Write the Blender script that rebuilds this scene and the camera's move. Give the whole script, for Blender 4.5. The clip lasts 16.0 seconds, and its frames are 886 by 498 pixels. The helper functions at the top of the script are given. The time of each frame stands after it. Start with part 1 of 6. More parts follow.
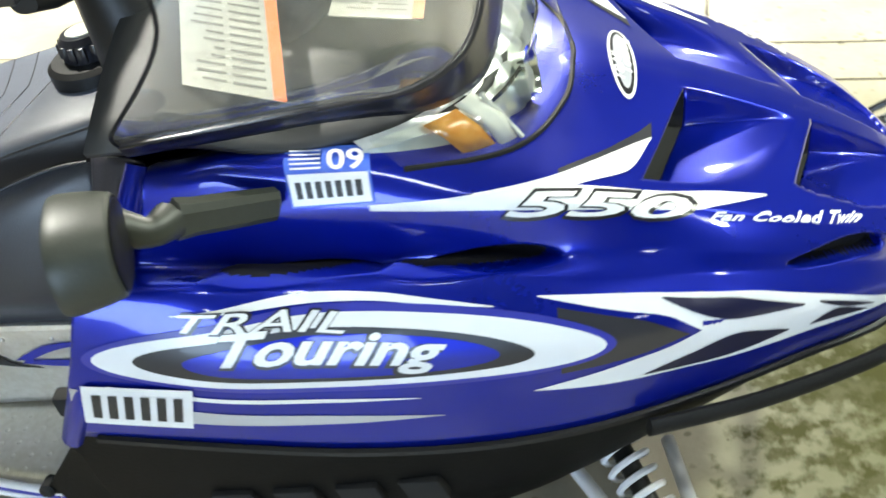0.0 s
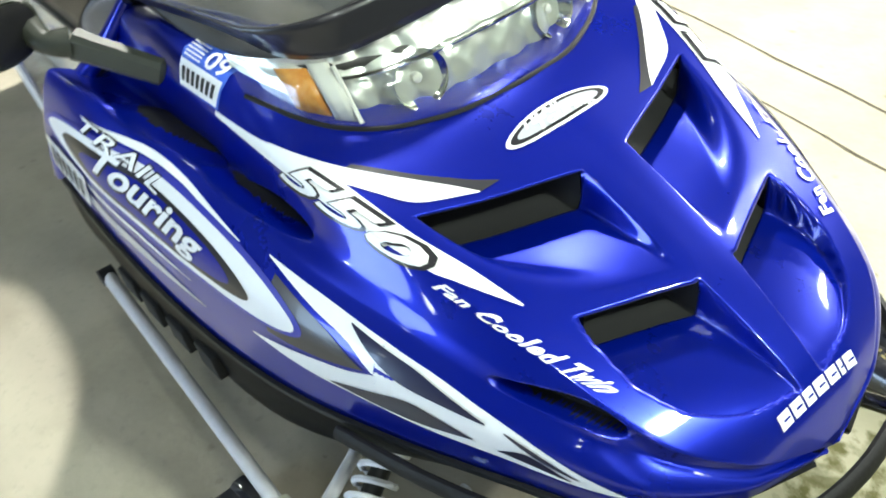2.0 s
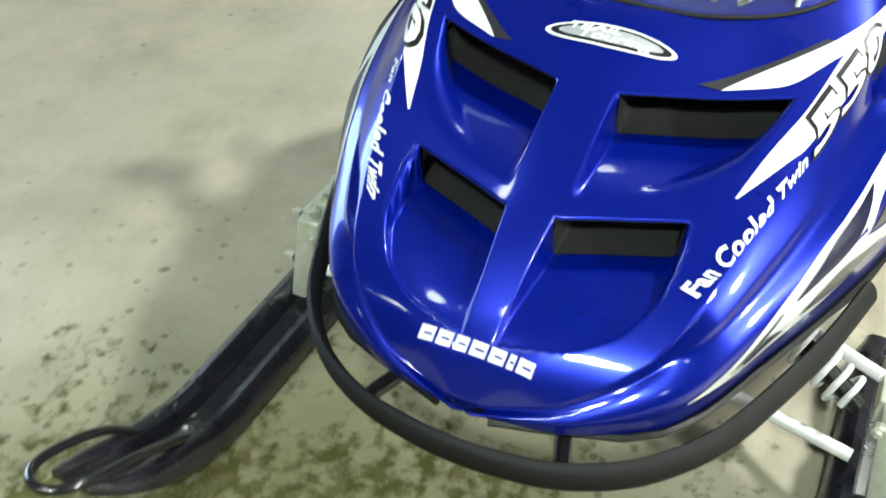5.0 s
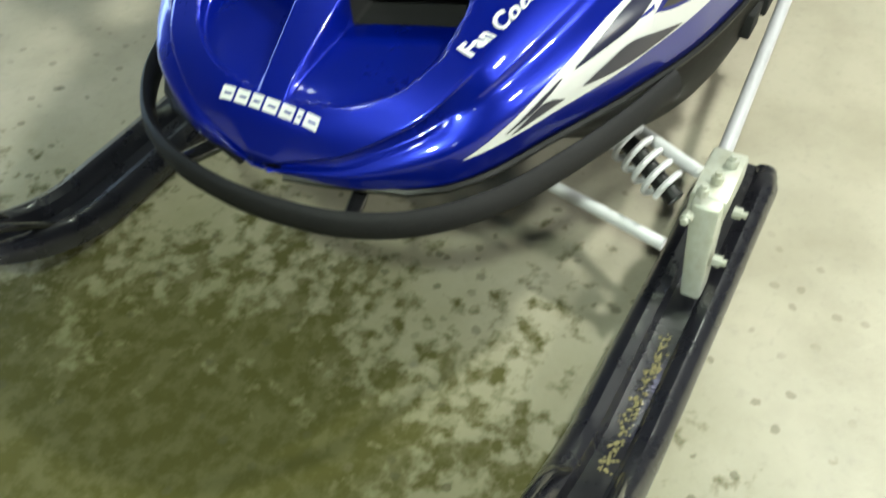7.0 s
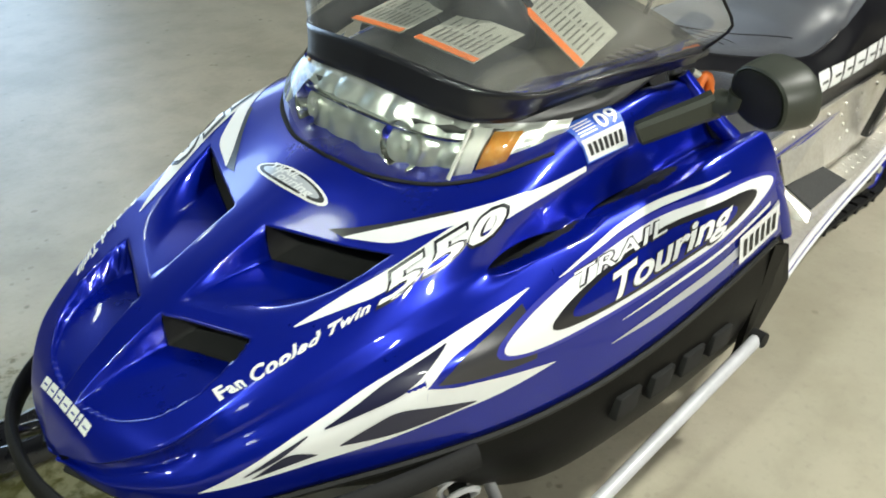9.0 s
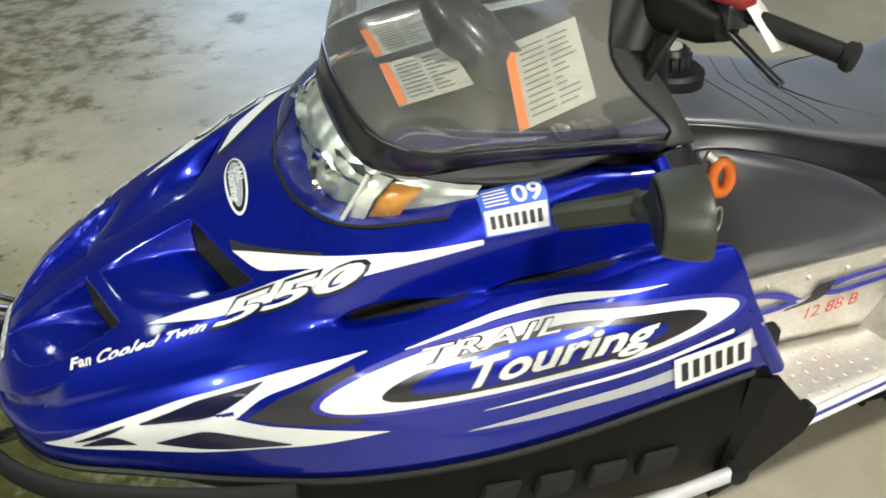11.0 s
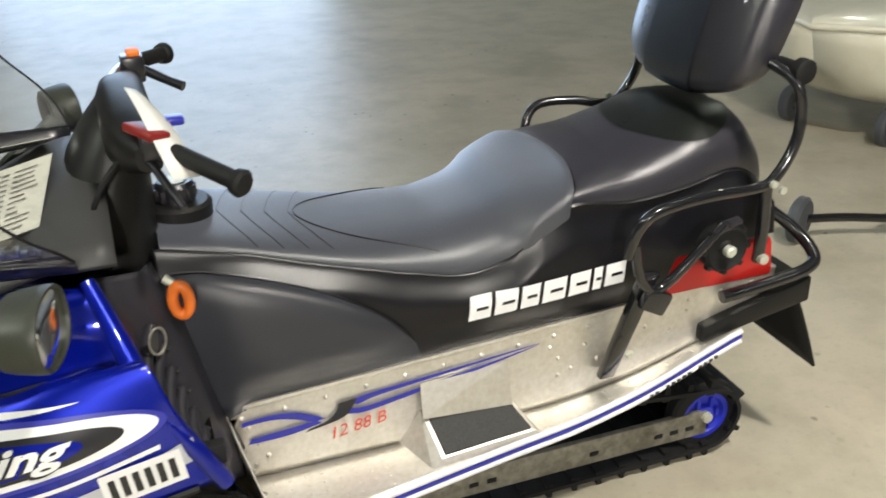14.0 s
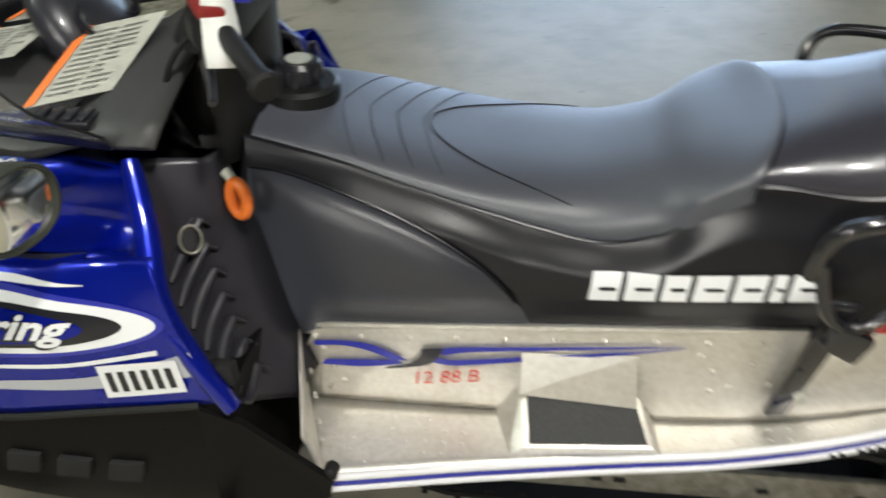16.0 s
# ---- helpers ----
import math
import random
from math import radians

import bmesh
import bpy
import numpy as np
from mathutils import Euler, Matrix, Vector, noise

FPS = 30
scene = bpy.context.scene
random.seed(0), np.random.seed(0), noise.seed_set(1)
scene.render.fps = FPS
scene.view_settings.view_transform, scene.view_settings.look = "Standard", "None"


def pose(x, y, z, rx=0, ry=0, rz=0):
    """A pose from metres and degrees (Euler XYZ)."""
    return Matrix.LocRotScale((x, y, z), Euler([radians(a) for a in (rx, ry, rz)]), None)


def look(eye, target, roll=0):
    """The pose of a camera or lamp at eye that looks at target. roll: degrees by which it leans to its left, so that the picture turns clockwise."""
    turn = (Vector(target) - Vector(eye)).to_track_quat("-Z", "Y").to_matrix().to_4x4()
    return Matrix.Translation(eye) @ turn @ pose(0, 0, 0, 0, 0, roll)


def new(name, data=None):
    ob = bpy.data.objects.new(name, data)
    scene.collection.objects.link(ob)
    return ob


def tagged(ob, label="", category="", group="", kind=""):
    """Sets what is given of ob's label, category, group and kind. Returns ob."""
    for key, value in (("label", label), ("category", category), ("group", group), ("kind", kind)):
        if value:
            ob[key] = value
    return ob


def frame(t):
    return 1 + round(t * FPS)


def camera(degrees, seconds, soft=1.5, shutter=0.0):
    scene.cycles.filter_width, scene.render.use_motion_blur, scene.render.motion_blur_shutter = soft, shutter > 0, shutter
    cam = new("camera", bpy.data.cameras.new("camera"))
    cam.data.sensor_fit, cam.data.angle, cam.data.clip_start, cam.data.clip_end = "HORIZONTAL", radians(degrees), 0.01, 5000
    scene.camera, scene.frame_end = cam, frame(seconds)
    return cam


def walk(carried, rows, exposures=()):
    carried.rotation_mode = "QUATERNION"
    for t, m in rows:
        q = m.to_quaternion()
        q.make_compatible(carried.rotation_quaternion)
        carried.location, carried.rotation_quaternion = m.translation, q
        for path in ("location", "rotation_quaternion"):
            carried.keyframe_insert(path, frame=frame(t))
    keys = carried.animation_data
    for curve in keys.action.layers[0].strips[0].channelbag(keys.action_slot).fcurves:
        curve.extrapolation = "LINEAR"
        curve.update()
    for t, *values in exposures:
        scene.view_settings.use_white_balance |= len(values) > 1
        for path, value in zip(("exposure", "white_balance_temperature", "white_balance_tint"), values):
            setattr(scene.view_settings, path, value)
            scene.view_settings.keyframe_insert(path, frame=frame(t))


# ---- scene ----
SOFT, SHUT = 1.7, 0.45
cam = camera(49.99, 16.0, soft=SOFT, shutter=SHUT)
PATH = [
    (0.0, 0.665, 1.202, 1.400, 48.87, 7.44, -177.57),
    (0.5, 0.391, 1.196, 1.360, 51.82, 8.31, -166.30),
    (0.8, 0.271, 1.123, 1.400, 49.73, 6.89, -160.19),
    (1.0, 0.167, 1.099, 1.347, 52.49, 6.76, -155.13),
    (1.5, 0.016, 0.935, 1.418, 48.31, 3.79, -144.33),
    (2.0, -0.201, 0.753, 1.388, 48.89, 5.77, -130.56),
    (2.5, -0.345, 0.584, 1.328, 49.83, 4.98, -118.11),
    (3.0, -0.421, 0.406, 1.347, 47.62, 3.85, -107.80),
    (3.2, -0.449, 0.347, 1.363, 47.38, 3.34, -104.34),
    (5.5, -0.614, -0.467, 1.284, 47.96, 0.92, -57.85),
    (6.0, -0.652, -0.554, 1.247, 43.96, 0.47, -58.29),
    (6.5, -0.662, -0.613, 1.221, 42.24, 0.01, -60.32),
    (6.8, -0.647, -0.644, 1.214, 43.04, 0.16, -61.47),
    (7.0, -0.625, -0.661, 1.227, 44.02, 0.10, -61.86),
    (7.5, -0.554, -0.737, 1.279, 49.59, 0.21, -61.04),
    (8.0, -0.421, -0.821, 1.367, 53.41, -0.49, -56.77),
    (8.5, -0.346, -0.961, 1.381, 57.11, -0.61, -51.16),
    (8.8, -0.229, -1.116, 1.381, 58.07, 1.05, -45.10),
    (9.0, -0.165, -1.156, 1.382, 58.29, 0.98, -42.55),
    (9.2, -0.101, -1.175, 1.385, 58.16, 0.66, -40.45),
    (11.3, 0.685, -1.435, 1.482, 55.35, 2.38, -11.54),
    (11.5, 0.760, -1.451, 1.475, 55.85, 2.24, -9.79),
    (11.7, 0.822, -1.453, 1.498, 55.41, 2.10, -8.86),
    (12.0, 0.893, -1.504, 1.474, 57.96, 2.03, -9.02),
    (12.1, 0.914, -1.514, 1.472, 58.39, 1.65, -9.16),
    (12.5, 1.031, -1.592, 1.433, 61.32, 2.55, -10.85),
    (13.0, 1.116, -1.646, 1.443, 62.16, 2.23, -14.81),
    (13.2, 1.145, -1.661, 1.459, 62.16, 1.90, -16.06),
    (13.5, 1.150, -1.686, 1.427, 63.85, 1.79, -19.00),
    (14.0, 1.228, -1.695, 1.448, 64.17, 1.14, -20.34),
    (14.2, 1.262, -1.679, 1.458, 63.69, 0.74, -20.37),
    (14.5, 1.346, -1.657, 1.449, 62.93, 0.88, -19.13),
    (15.0, 1.508, -1.592, 1.458, 59.25, 0.54, -15.06),
    (15.2, 1.595, -1.600, 1.460, 58.40, 0.90, -11.40),
    (15.5, 1.716, -1.605, 1.410, 58.77, 2.16, -5.14),
    (16.0, 1.779, -1.408, 1.406, 56.30, 2.12, 8.17),
]
walk(cam, [(r[0], pose(*r[1:])) for r in PATH],
     [(0, 1.12, 6400, 7), (3, 1.0, 6100, 5), (5.5, 0.60, 6150, 2), (7, 0.34, 6200, 0), (7.6, 0.15, 6200, 1), (9, 0.02, 6250, 5), (11.5, 0.12, 6400, 9), (12.5, 0.18, 6400, 9),
      (14, -0.08, 6500, 11), (15, -0.3, 6500, 12), (16, -0.3, 6250, 10)])
# world, lamps -----------------------------------------------------------
world = bpy.data.worlds.new("world")
scene.world = world
world.use_nodes = True
world.node_tree.nodes["Background"].inputs[0].default_value = (0.9, 1.0, 0.95, 1)
world.node_tree.nodes["Background"].inputs[1].default_value = 0.006


def lamp(place, target, size, watts, colour, spread):
    data = bpy.data.lights.new("hall_lamp", "AREA")
    data.shape, data.size, data.energy, data.color = "DISK", size, watts, colour
    data.spread = radians(spread)
    ob = new("hall_lamp_light", data)
    ob.matrix_world = look(place, target)
    return ob


WARM, GREENISH, NEUTRAL = (1.0, 0.955, 0.86), (0.93, 1.0, 0.84), (0.97, 1.0, 0.95)
LAMPS = [((-2.7, -0.9, 4.0), 0.40, 125, GREENISH, 160), ((2.8, -1.85, 4.2), 0.35, 160, WARM, 150), ((0.45, -6.0, 2.9), 0.30, 150, WARM, 150), ((-1.6, 0.8, 4.3), 0.40, 14, NEUTRAL, 150),
         ((3.4, 7.9, 3.9), 0.45, 48, (1.0, 0.95, 0.85), 170), ((7.4, 4.7, 4.3), 0.40, 24, GREENISH, 160), ((-5.0, 2.4, 4.3), 0.40, 30, NEUTRAL, 160), ((-0.6, -5.4, 4.3), 0.40, 70, WARM, 160)]
for place, size, watts, tone, spread in LAMPS:
    low = place[2] < 3
    lamp((place[0], place[1], place[2] - 0.06), (2.6, 0.8, 0.5) if low else (place[0], place[1], 0), size, watts, tone, spread)
# daylight through the open roller door in the far wall
door_light = bpy.data.lights.new("door_daylight", "AREA")
door_light.shape, door_light.size, door_light.size_y, door_light.energy, door_light.color = "RECTANGLE", 3.4, 4.5, 62, (0.50, 0.70, 1.0)
ob = new("door_daylight", door_light)
ob.matrix_world = look((2.0, 8.9, 2.45), (2.0, 0, 1.6))


# materials --------------------------------------------------------------
def material(name, colour, rough=0.5, metal=0.0, grain=0.0, scale=60.0, bump=0.0, coat=0.0, stain=0.0, stain_scale=6.0,
             spec=0.5, dark=(0.4, 0.4, 0.4)):
    """Principled surface with fine grain, broad stains and a little relief."""
    m = bpy.data.materials.new(name)
    m.use_nodes = True
    t = m.node_tree
    b = t.nodes["Principled BSDF"]
    b.inputs["Base Color"].default_value = (*colour, 1)
    b.inputs["Roughness"].default_value = rough
    b.inputs["Metallic"].default_value = metal
    b.inputs["Coat Weight"].default_value = coat
    b.inputs["Coat Roughness"].default_value = 0.04
    b.inputs["Specular IOR Level"].default_value = spec
    co = t.nodes.new("ShaderNodeTexCoord")
    fine = t.nodes.new("ShaderNodeTexNoise")
    fine.inputs["Scale"].default_value = scale
    fine.inputs["Detail"].default_value = 6
    t.links.new(co.outputs["Object"], fine.inputs["Vector"])
    broad = t.nodes.new("ShaderNodeTexNoise")
    broad.inputs["Scale"].default_value = stain_scale
    broad.inputs["Detail"].default_value = 8
    broad.inputs["Roughness"].default_value = 0.65
    t.links.new(co.outputs["Object"], broad.inputs["Vector"])
    last = None
    for tex, amount, lo, hi in ((fine, grain, 0.35, 0.7), (broad, stain, 0.45, 0.7)):
        if amount <= 0:
            continue
        ramp = t.nodes.new("ShaderNodeMapRange")
        ramp.inputs["From Min"].default_value, ramp.inputs["From Max"].default_value = lo, hi
        ramp.inputs["To Max"].default_value = amount
        t.links.new(tex.outputs["Fac"], ramp.inputs["Value"])
        mix = t.nodes.new("ShaderNodeMix")
        mix.data_type = "RGBA"
        if last:
            t.links.new(last, mix.inputs["A"])
        else:
            mix.inputs["A"].default_value = (*colour, 1)
        mix.inputs["B"].default_value = (*[c * d for c, d in zip(colour, dark)], 1)
        t.links.new(ramp.outputs[0], mix.inputs["Factor"])
        last = mix.outputs["Result"]
    if last:
        t.links.new(last, b.inputs["Base Color"])
        rr = t.nodes.new("ShaderNodeMapRange")
        rr.inputs["To Min"].default_value, rr.inputs["To Max"].default_value = max(rough - 0.07, 0.02), min(rough + 0.12, 1)
        t.links.new(broad.outputs["Fac"], rr.inputs["Value"])
        t.links.new(rr.outputs[0], b.inputs["Roughness"])
    if bump > 0:
        bp = t.nodes.new("ShaderNodeBump")
        bp.inputs["Strength"].default_value = bump
        bp.inputs["Distance"].default_value = 0.002
        t.links.new(fine.outputs["Fac"], bp.inputs["Height"])
        t.links.new(bp.outputs[0], b.inputs["Normal"])
    return m


def glass(name, colour, rough, amount, haze=0.0):
    """Thin tinted sheet: mostly clear, with a mirror-like skin and an added pale haze."""
    m = bpy.data.materials.new(name)
    m.use_nodes = True
    t = m.node_tree
    t.nodes.remove(t.nodes["Principled BSDF"])
    clear = t.nodes.new("ShaderNodeBsdfTransparent")
    clear.inputs[0].default_value = (*colour, 1)
    shine = t.nodes.new("ShaderNodeBsdfGlossy")
    shine.inputs["Roughness"].default_value = rough
    fres = t.nodes.new("ShaderNodeFresnel")
    fres.inputs[0].default_value = 1.5
    scaled = t.nodes.new("ShaderNodeMath")
    scaled.operation = "MULTIPLY_ADD"
    scaled.use_clamp = True
    scaled.inputs[1].default_value, scaled.inputs[2].default_value = 0.8, amount
    mix = t.nodes.new("ShaderNodeMixShader")
    t.links.new(fres.outputs[0], scaled.inputs[0])
    t.links.new(scaled.outputs[0], mix.inputs[0])
    t.links.new(clear.outputs[0], mix.inputs[1])
    t.links.new(shine.outputs[0], mix.inputs[2])
    # uneven pale haze mixed over the sheet
    film = t.nodes.new("ShaderNodeBsdfDiffuse")
    film.inputs[0].default_value = (0.75, 0.76, 0.78, 1)
    over = t.nodes.new("ShaderNodeMixShader")
    uneven = t.nodes.new("ShaderNodeTexNoise")
    uneven.inputs["Scale"].default_value = 5.0
    level = t.nodes.new("ShaderNodeMath")
    level.operation = "MULTIPLY"
    level.inputs[1].default_value = haze * 2
    t.links.new(uneven.outputs["Fac"], level.inputs[0])
    t.links.new(level.outputs[0], over.inputs[0])
    t.links.new(mix.outputs[0], over.inputs[1])
    t.links.new(film.outputs[0], over.inputs[2])
    t.links.new(over.outputs[0], t.nodes["Material Output"].inputs[0])
    return m


def concrete():
    """Worn floor: beige grey, broad damp blotches near the nose, specks and hairline scratches."""
    m = bpy.data.materials.new("worn_concrete")
    m.use_nodes = True
    t = m.node_tree
    b = t.nodes["Principled BSDF"]
    co = t.nodes.new("ShaderNodeTexCoord")

    def tex(scale, detail=8, rough=0.6, off=0.0):
        n = t.nodes.new("ShaderNodeTexNoise")
        n.inputs["Scale"].default_value, n.inputs["Detail"].default_value, n.inputs["Roughness"].default_value = scale, detail, rough
        mp = t.nodes.new("ShaderNodeMapping")
        mp.inputs["Location"].default_value = (off, off * 0.7, 0.0)
        t.links.new(co.outputs["Object"], mp.inputs["Vector"])
        t.links.new(mp.outputs[0], n.inputs["Vector"])
        return n.outputs["Fac"]

    def rng(v, a, c, lo=0.0, hi=1.0):
        n = t.nodes.new("ShaderNodeMapRange")
        for k, val in (("From Min", a), ("From Max", c), ("To Min", lo), ("To Max", hi)):
            n.inputs[k].default_value = val
        t.links.new(v, n.inputs["Value"])
        return n.outputs[0]

    def math_(op, a, c):
        n = t.nodes.new("ShaderNodeMath")
        n.operation = op
        for i, v in enumerate((a, c)):
            if isinstance(v, (int, float)):
                n.inputs[i].default_value = v
            else:
                t.links.new(v, n.inputs[i])
        return n.outputs[0]

    def blend(f, a, c):
        n = t.nodes.new("ShaderNodeMix")
        n.data_type = "RGBA"
        t.links.new(f, n.inputs["Factor"])
        for k, v in (("A", a), ("B", c)):
            if isinstance(v, tuple):
                n.inputs[k].default_value = (*v, 1)
            else:
                t.links.new(v, n.inputs[k])
        return n.outputs["Result"]

    base = blend(rng(tex(0.8), 0.35, 0.65), (0.475, 0.425, 0.33), (0.38, 0.355, 0.28))
    base = blend(rng(tex(2.3, 6, 0.6, 7.0), 0.48, 0.68, 0, 0.7), base, (0.30, 0.275, 0.205))
    base = blend(rng(tex(5.0), 0.45, 0.72, 0, 0.6), base, (0.29, 0.26, 0.195))
    base = blend(rng(tex(45.0, 4), 0.55, 0.8, 0, 0.35), base, (0.22, 0.21, 0.17))
    # damp patch in front of the machine, ragged edge
    sep = t.nodes.new("ShaderNodeSeparateXYZ")
    t.links.new(co.outputs["Object"], sep.inputs[0])
    dx = math_("MULTIPLY", math_("SUBTRACT", sep.outputs[0], -0.45), 1.30)
    dy = math_("MULTIPLY", math_("SUBTRACT", sep.outputs[1], 0.10), 1.22)
    rad = math_("SQRT", math_("ADD", math_("MULTIPLY", dx, dx), math_("MULTIPLY", dy, dy)), 0.0)
    edge = math_("ADD", rad, math_("MULTIPLY", math_("SUBTRACT", math_("ADD", math_("MULTIPLY", tex(27.0, 4, 0.55, 3.0), 0.62), math_("MULTIPLY", tex(6.0, 4, 0.5, 2.0), 0.38)), 0.5), 3.2))
    damp = rng(edge, 1.08, 0.74)
    damp = math_("MULTIPLY", damp, rng(tex(24.0, 6, 0.62, 9.0), 0.40, 0.56, 0.70, 1.0))
    # a second, thinner patch further out
    ex = math_("MULTIPLY", math_("SUBTRACT", sep.outputs[0], -0.75), 0.80)
    ey = math_("MULTIPLY", math_("SUBTRACT", sep.outputs[1], 2.55), 0.95)
    far = math_("SQRT", math_("ADD", math_("MULTIPLY", ex, ex), math_("MULTIPLY", ey, ey)), 0.0)
    far = math_("ADD", far, math_("MULTIPLY", math_("SUBTRACT", tex(5.0, 6, 0.62, 1.0), 0.5), 3.0))
    far = math_("MULTIPLY", rng(far, 0.95, 0.62), rng(tex(13.0, 6, 0.6, 4.0), 0.40, 0.58, 0.12, 0.75))
    damp = math_("MAXIMUM", damp, far)
    film = math_("MULTIPLY", rng(math_("ADD", rad, math_("MULTIPLY", tex(2.6, 5, 0.6, 6.0), 0.7)), 1.80, 1.05), 0.95)
    base = blend(film, base, (0.140, 0.138, 0.062))
    base = blend(math_("MULTIPLY", damp, 0.94), base, (0.060, 0.058, 0.014))
    # drips scattered round the patches
    drip = t.nodes.new("ShaderNodeTexVoronoi")
    drip.inputs["Scale"].default_value = 20.0
    t.links.new(co.outputs["Object"], drip.inputs["Vector"])
    drips = math_("MULTIPLY", rng(math_("ADD", drip.outputs["Distance"], math_("MULTIPLY", tex(70.0, 4), 0.3)), 0.33, 0.28),
                  math_("MULTIPLY", rng(rad, 2.2, 0.9), rng(tex(3.0, 4, 0.6, 2.0), 0.38, 0.50)))
    base = blend(math_("MULTIPLY", drips, 0.8), base, (0.07, 0.068, 0.03))
    # crusty spots
    vor = t.nodes.new("ShaderNodeTexVoronoi")
    vor.inputs["Scale"].default_value = 11.0
    t.links.new(co.outputs["Object"], vor.inputs["Vector"])
    spot = math_("MULTIPLY", rng(math_("ADD", vor.outputs["Distance"], math_("MULTIPLY", tex(40.0), 0.25)), 0.25, 0.19),
                 rng(tex(1.7, 3, 0.5, 5.0), 0.48, 0.60))
    base = blend(math_("MULTIPLY", spot, 0.75), base, (0.13, 0.12, 0.08))
    t.links.new(base, b.inputs["Base Color"])
    t.links.new(rng(damp, 0, 1, 0.40, 0.55), b.inputs["Roughness"])
    t.links.new(rng(damp, 0, 1, 0.36, 0.10), b.inputs["Specular IOR Level"])
    bp = t.nodes.new("ShaderNodeBump")
    bp.inputs["Strength"].default_value, bp.inputs["Distance"].default_value = 0.35, 0.003
    t.links.new(tex(60.0), bp.inputs["Height"])
    t.links.new(bp.outputs[0], b.inputs["Normal"])
    return m


CONCRETE = concrete()
BLUE = material("metallic_blue_paint", (0.0015, 0.0115, 0.325), 0.27, 0.55, coat=0.9, grain=0.25, scale=900, dark=(0.6, 0.6, 0.8), spec=0.3)
WHITE = material("white_vinyl", (0.80, 0.81, 0.82), 0.3, coat=0.3, stain=0.1)
SILVER = material("silver_vinyl", (0.50, 0.52, 0.57), 0.35, 0.3, coat=0.3)
BLACKV = material("black_vinyl", (0.012, 0.012, 0.016), 0.3, coat=0.3)
CHARCOAL = material("charcoal_vinyl", (0.024, 0.024, 0.030), 0.32, coat=0.3)
PLASTIC = material("black_plastic", (0.0085, 0.0085, 0.0085), 0.42, grain=0.3, scale=300, bump=0.15, stain=0.3, stain_scale=9, spec=0.35)
PAN = material("belly_plastic", (0.0036, 0.0036, 0.0036), 0.5, grain=0.3, scale=220, bump=0.2, stain=0.35, stain_scale=5, dark=(1.7, 1.6, 1.4), spec=0.12)
RUBBER = material("black_rubber", (0.008, 0.008, 0.0085), 0.62, grain=0.3, scale=180, bump=0.3, spec=0.3)
GRIP = material("grip_tape", (0.045, 0.045, 0.045), 0.8, grain=0.5, scale=240, bump=0.4)
CONSOLE = material("console_plastic", (0.020, 0.019, 0.024), 0.32, grain=0.25, scale=260, bump=0.12, stain=0.3, stain_scale=8, dark=(1.8, 1.8, 1.8))
DARK = material("duct_black", (0.004, 0.004, 0.004), 0.8)
OLIVE = material("grey_green_plastic", (0.034, 0.038, 0.029), 0.42, grain=0.25, scale=250, bump=0.1)
VINYL = material("seat_vinyl", (0.056, 0.060, 0.074), 0.40, grain=0.35, scale=380, bump=0.25, stain=0.2, stain_scale=4, spec=0.8)
VINYL2 = material("dark_seat_vinyl", (0.032, 0.031, 0.040), 0.28, coat=0.3, grain=0.3, scale=380, bump=0.25, stain=0.25, stain_scale=5, spec=0.6)
COVER = material("side_cover_vinyl", (0.0058, 0.0056, 0.0080), 0.31, grain=0.3, scale=350, bump=0.15, stain=0.2, stain_scale=7, spec=0.42)
KNEE = material("knee_panel_foam", (0.027, 0.028, 0.035), 0.36, grain=0.3, scale=420, bump=0.25, stain=0.2, stain_scale=6, spec=0.55)
ALU = material("brushed_aluminium", (0.78, 0.76, 0.71), 0.36, 0.72, grain=0.35, scale=90, bump=0.12, stain=0.4, stain_scale=7, dark=(0.62, 0.57, 0.48))
TRIM = material("white_edge_trim", (0.74, 0.74, 0.76), 0.35, stain=0.2)
STEEL = material("pale_steel", (0.60, 0.62, 0.55), 0.38, 0.35, grain=0.3, scale=70, stain=0.5, stain_scale=20, dark=(0.6, 0.55, 0.4))
TUBE = material("gloss_black_tube", (0.012, 0.012, 0.014), 0.18, coat=0.6)
SKI = material("black_ski_plastic", (0.011, 0.011, 0.016), 0.26, coat=0.6, bump=0.35, spec=0.8, grain=0.2, scale=45, stain=0.3, stain_scale=18, dark=(2.2, 2.1, 1.8))
RED = material("red_plastic", (0.42, 0.012, 0.010), 0.35, coat=0.3, stain=0.3)
SWITCH = material("dark_red_plastic", (0.22, 0.016, 0.012), 0.4, stain=0.3)
ORANGE = material("orange_plastic", (0.85, 0.20, 0.03), 0.4)
AMBER = material("amber_lens", (0.62, 0.26, 0.05), 0.22, coat=0.6, stain=0.6, stain_scale=45, dark=(1.3, 1.9, 3.0))
CHROME = material("reflector_chrome", (0.86, 0.88, 0.84), 0.10, 1.0)
BLUEW = material("blue_wheel_plastic", (0.02, 0.03, 0.45), 0.4, stain=0.4, stain_scale=30)
BLUES = material("blue_vinyl", (0.025, 0.03, 0.33), 0.35, coat=0.2)
BACKV = material("navy_vinyl_panel", (0.020, 0.024, 0.034), 0.30, grain=0.3, scale=380, bump=0.2, spec=0.6)
# bluish sheen tint stands in for daylight glancing off the vinyl
for vinyl in (VINYL, KNEE):
    skin = vinyl.node_tree.nodes["Principled BSDF"]
    skin.inputs["Sheen Weight"].default_value, skin.inputs["Sheen Roughness"].default_value = 0.45, 0.42
    skin.inputs["Sheen Tint"].default_value = (0.72, 0.80, 1.0, 1)
STICKER = material("sticker_blue", (0.05, 0.13, 0.62), 0.4)
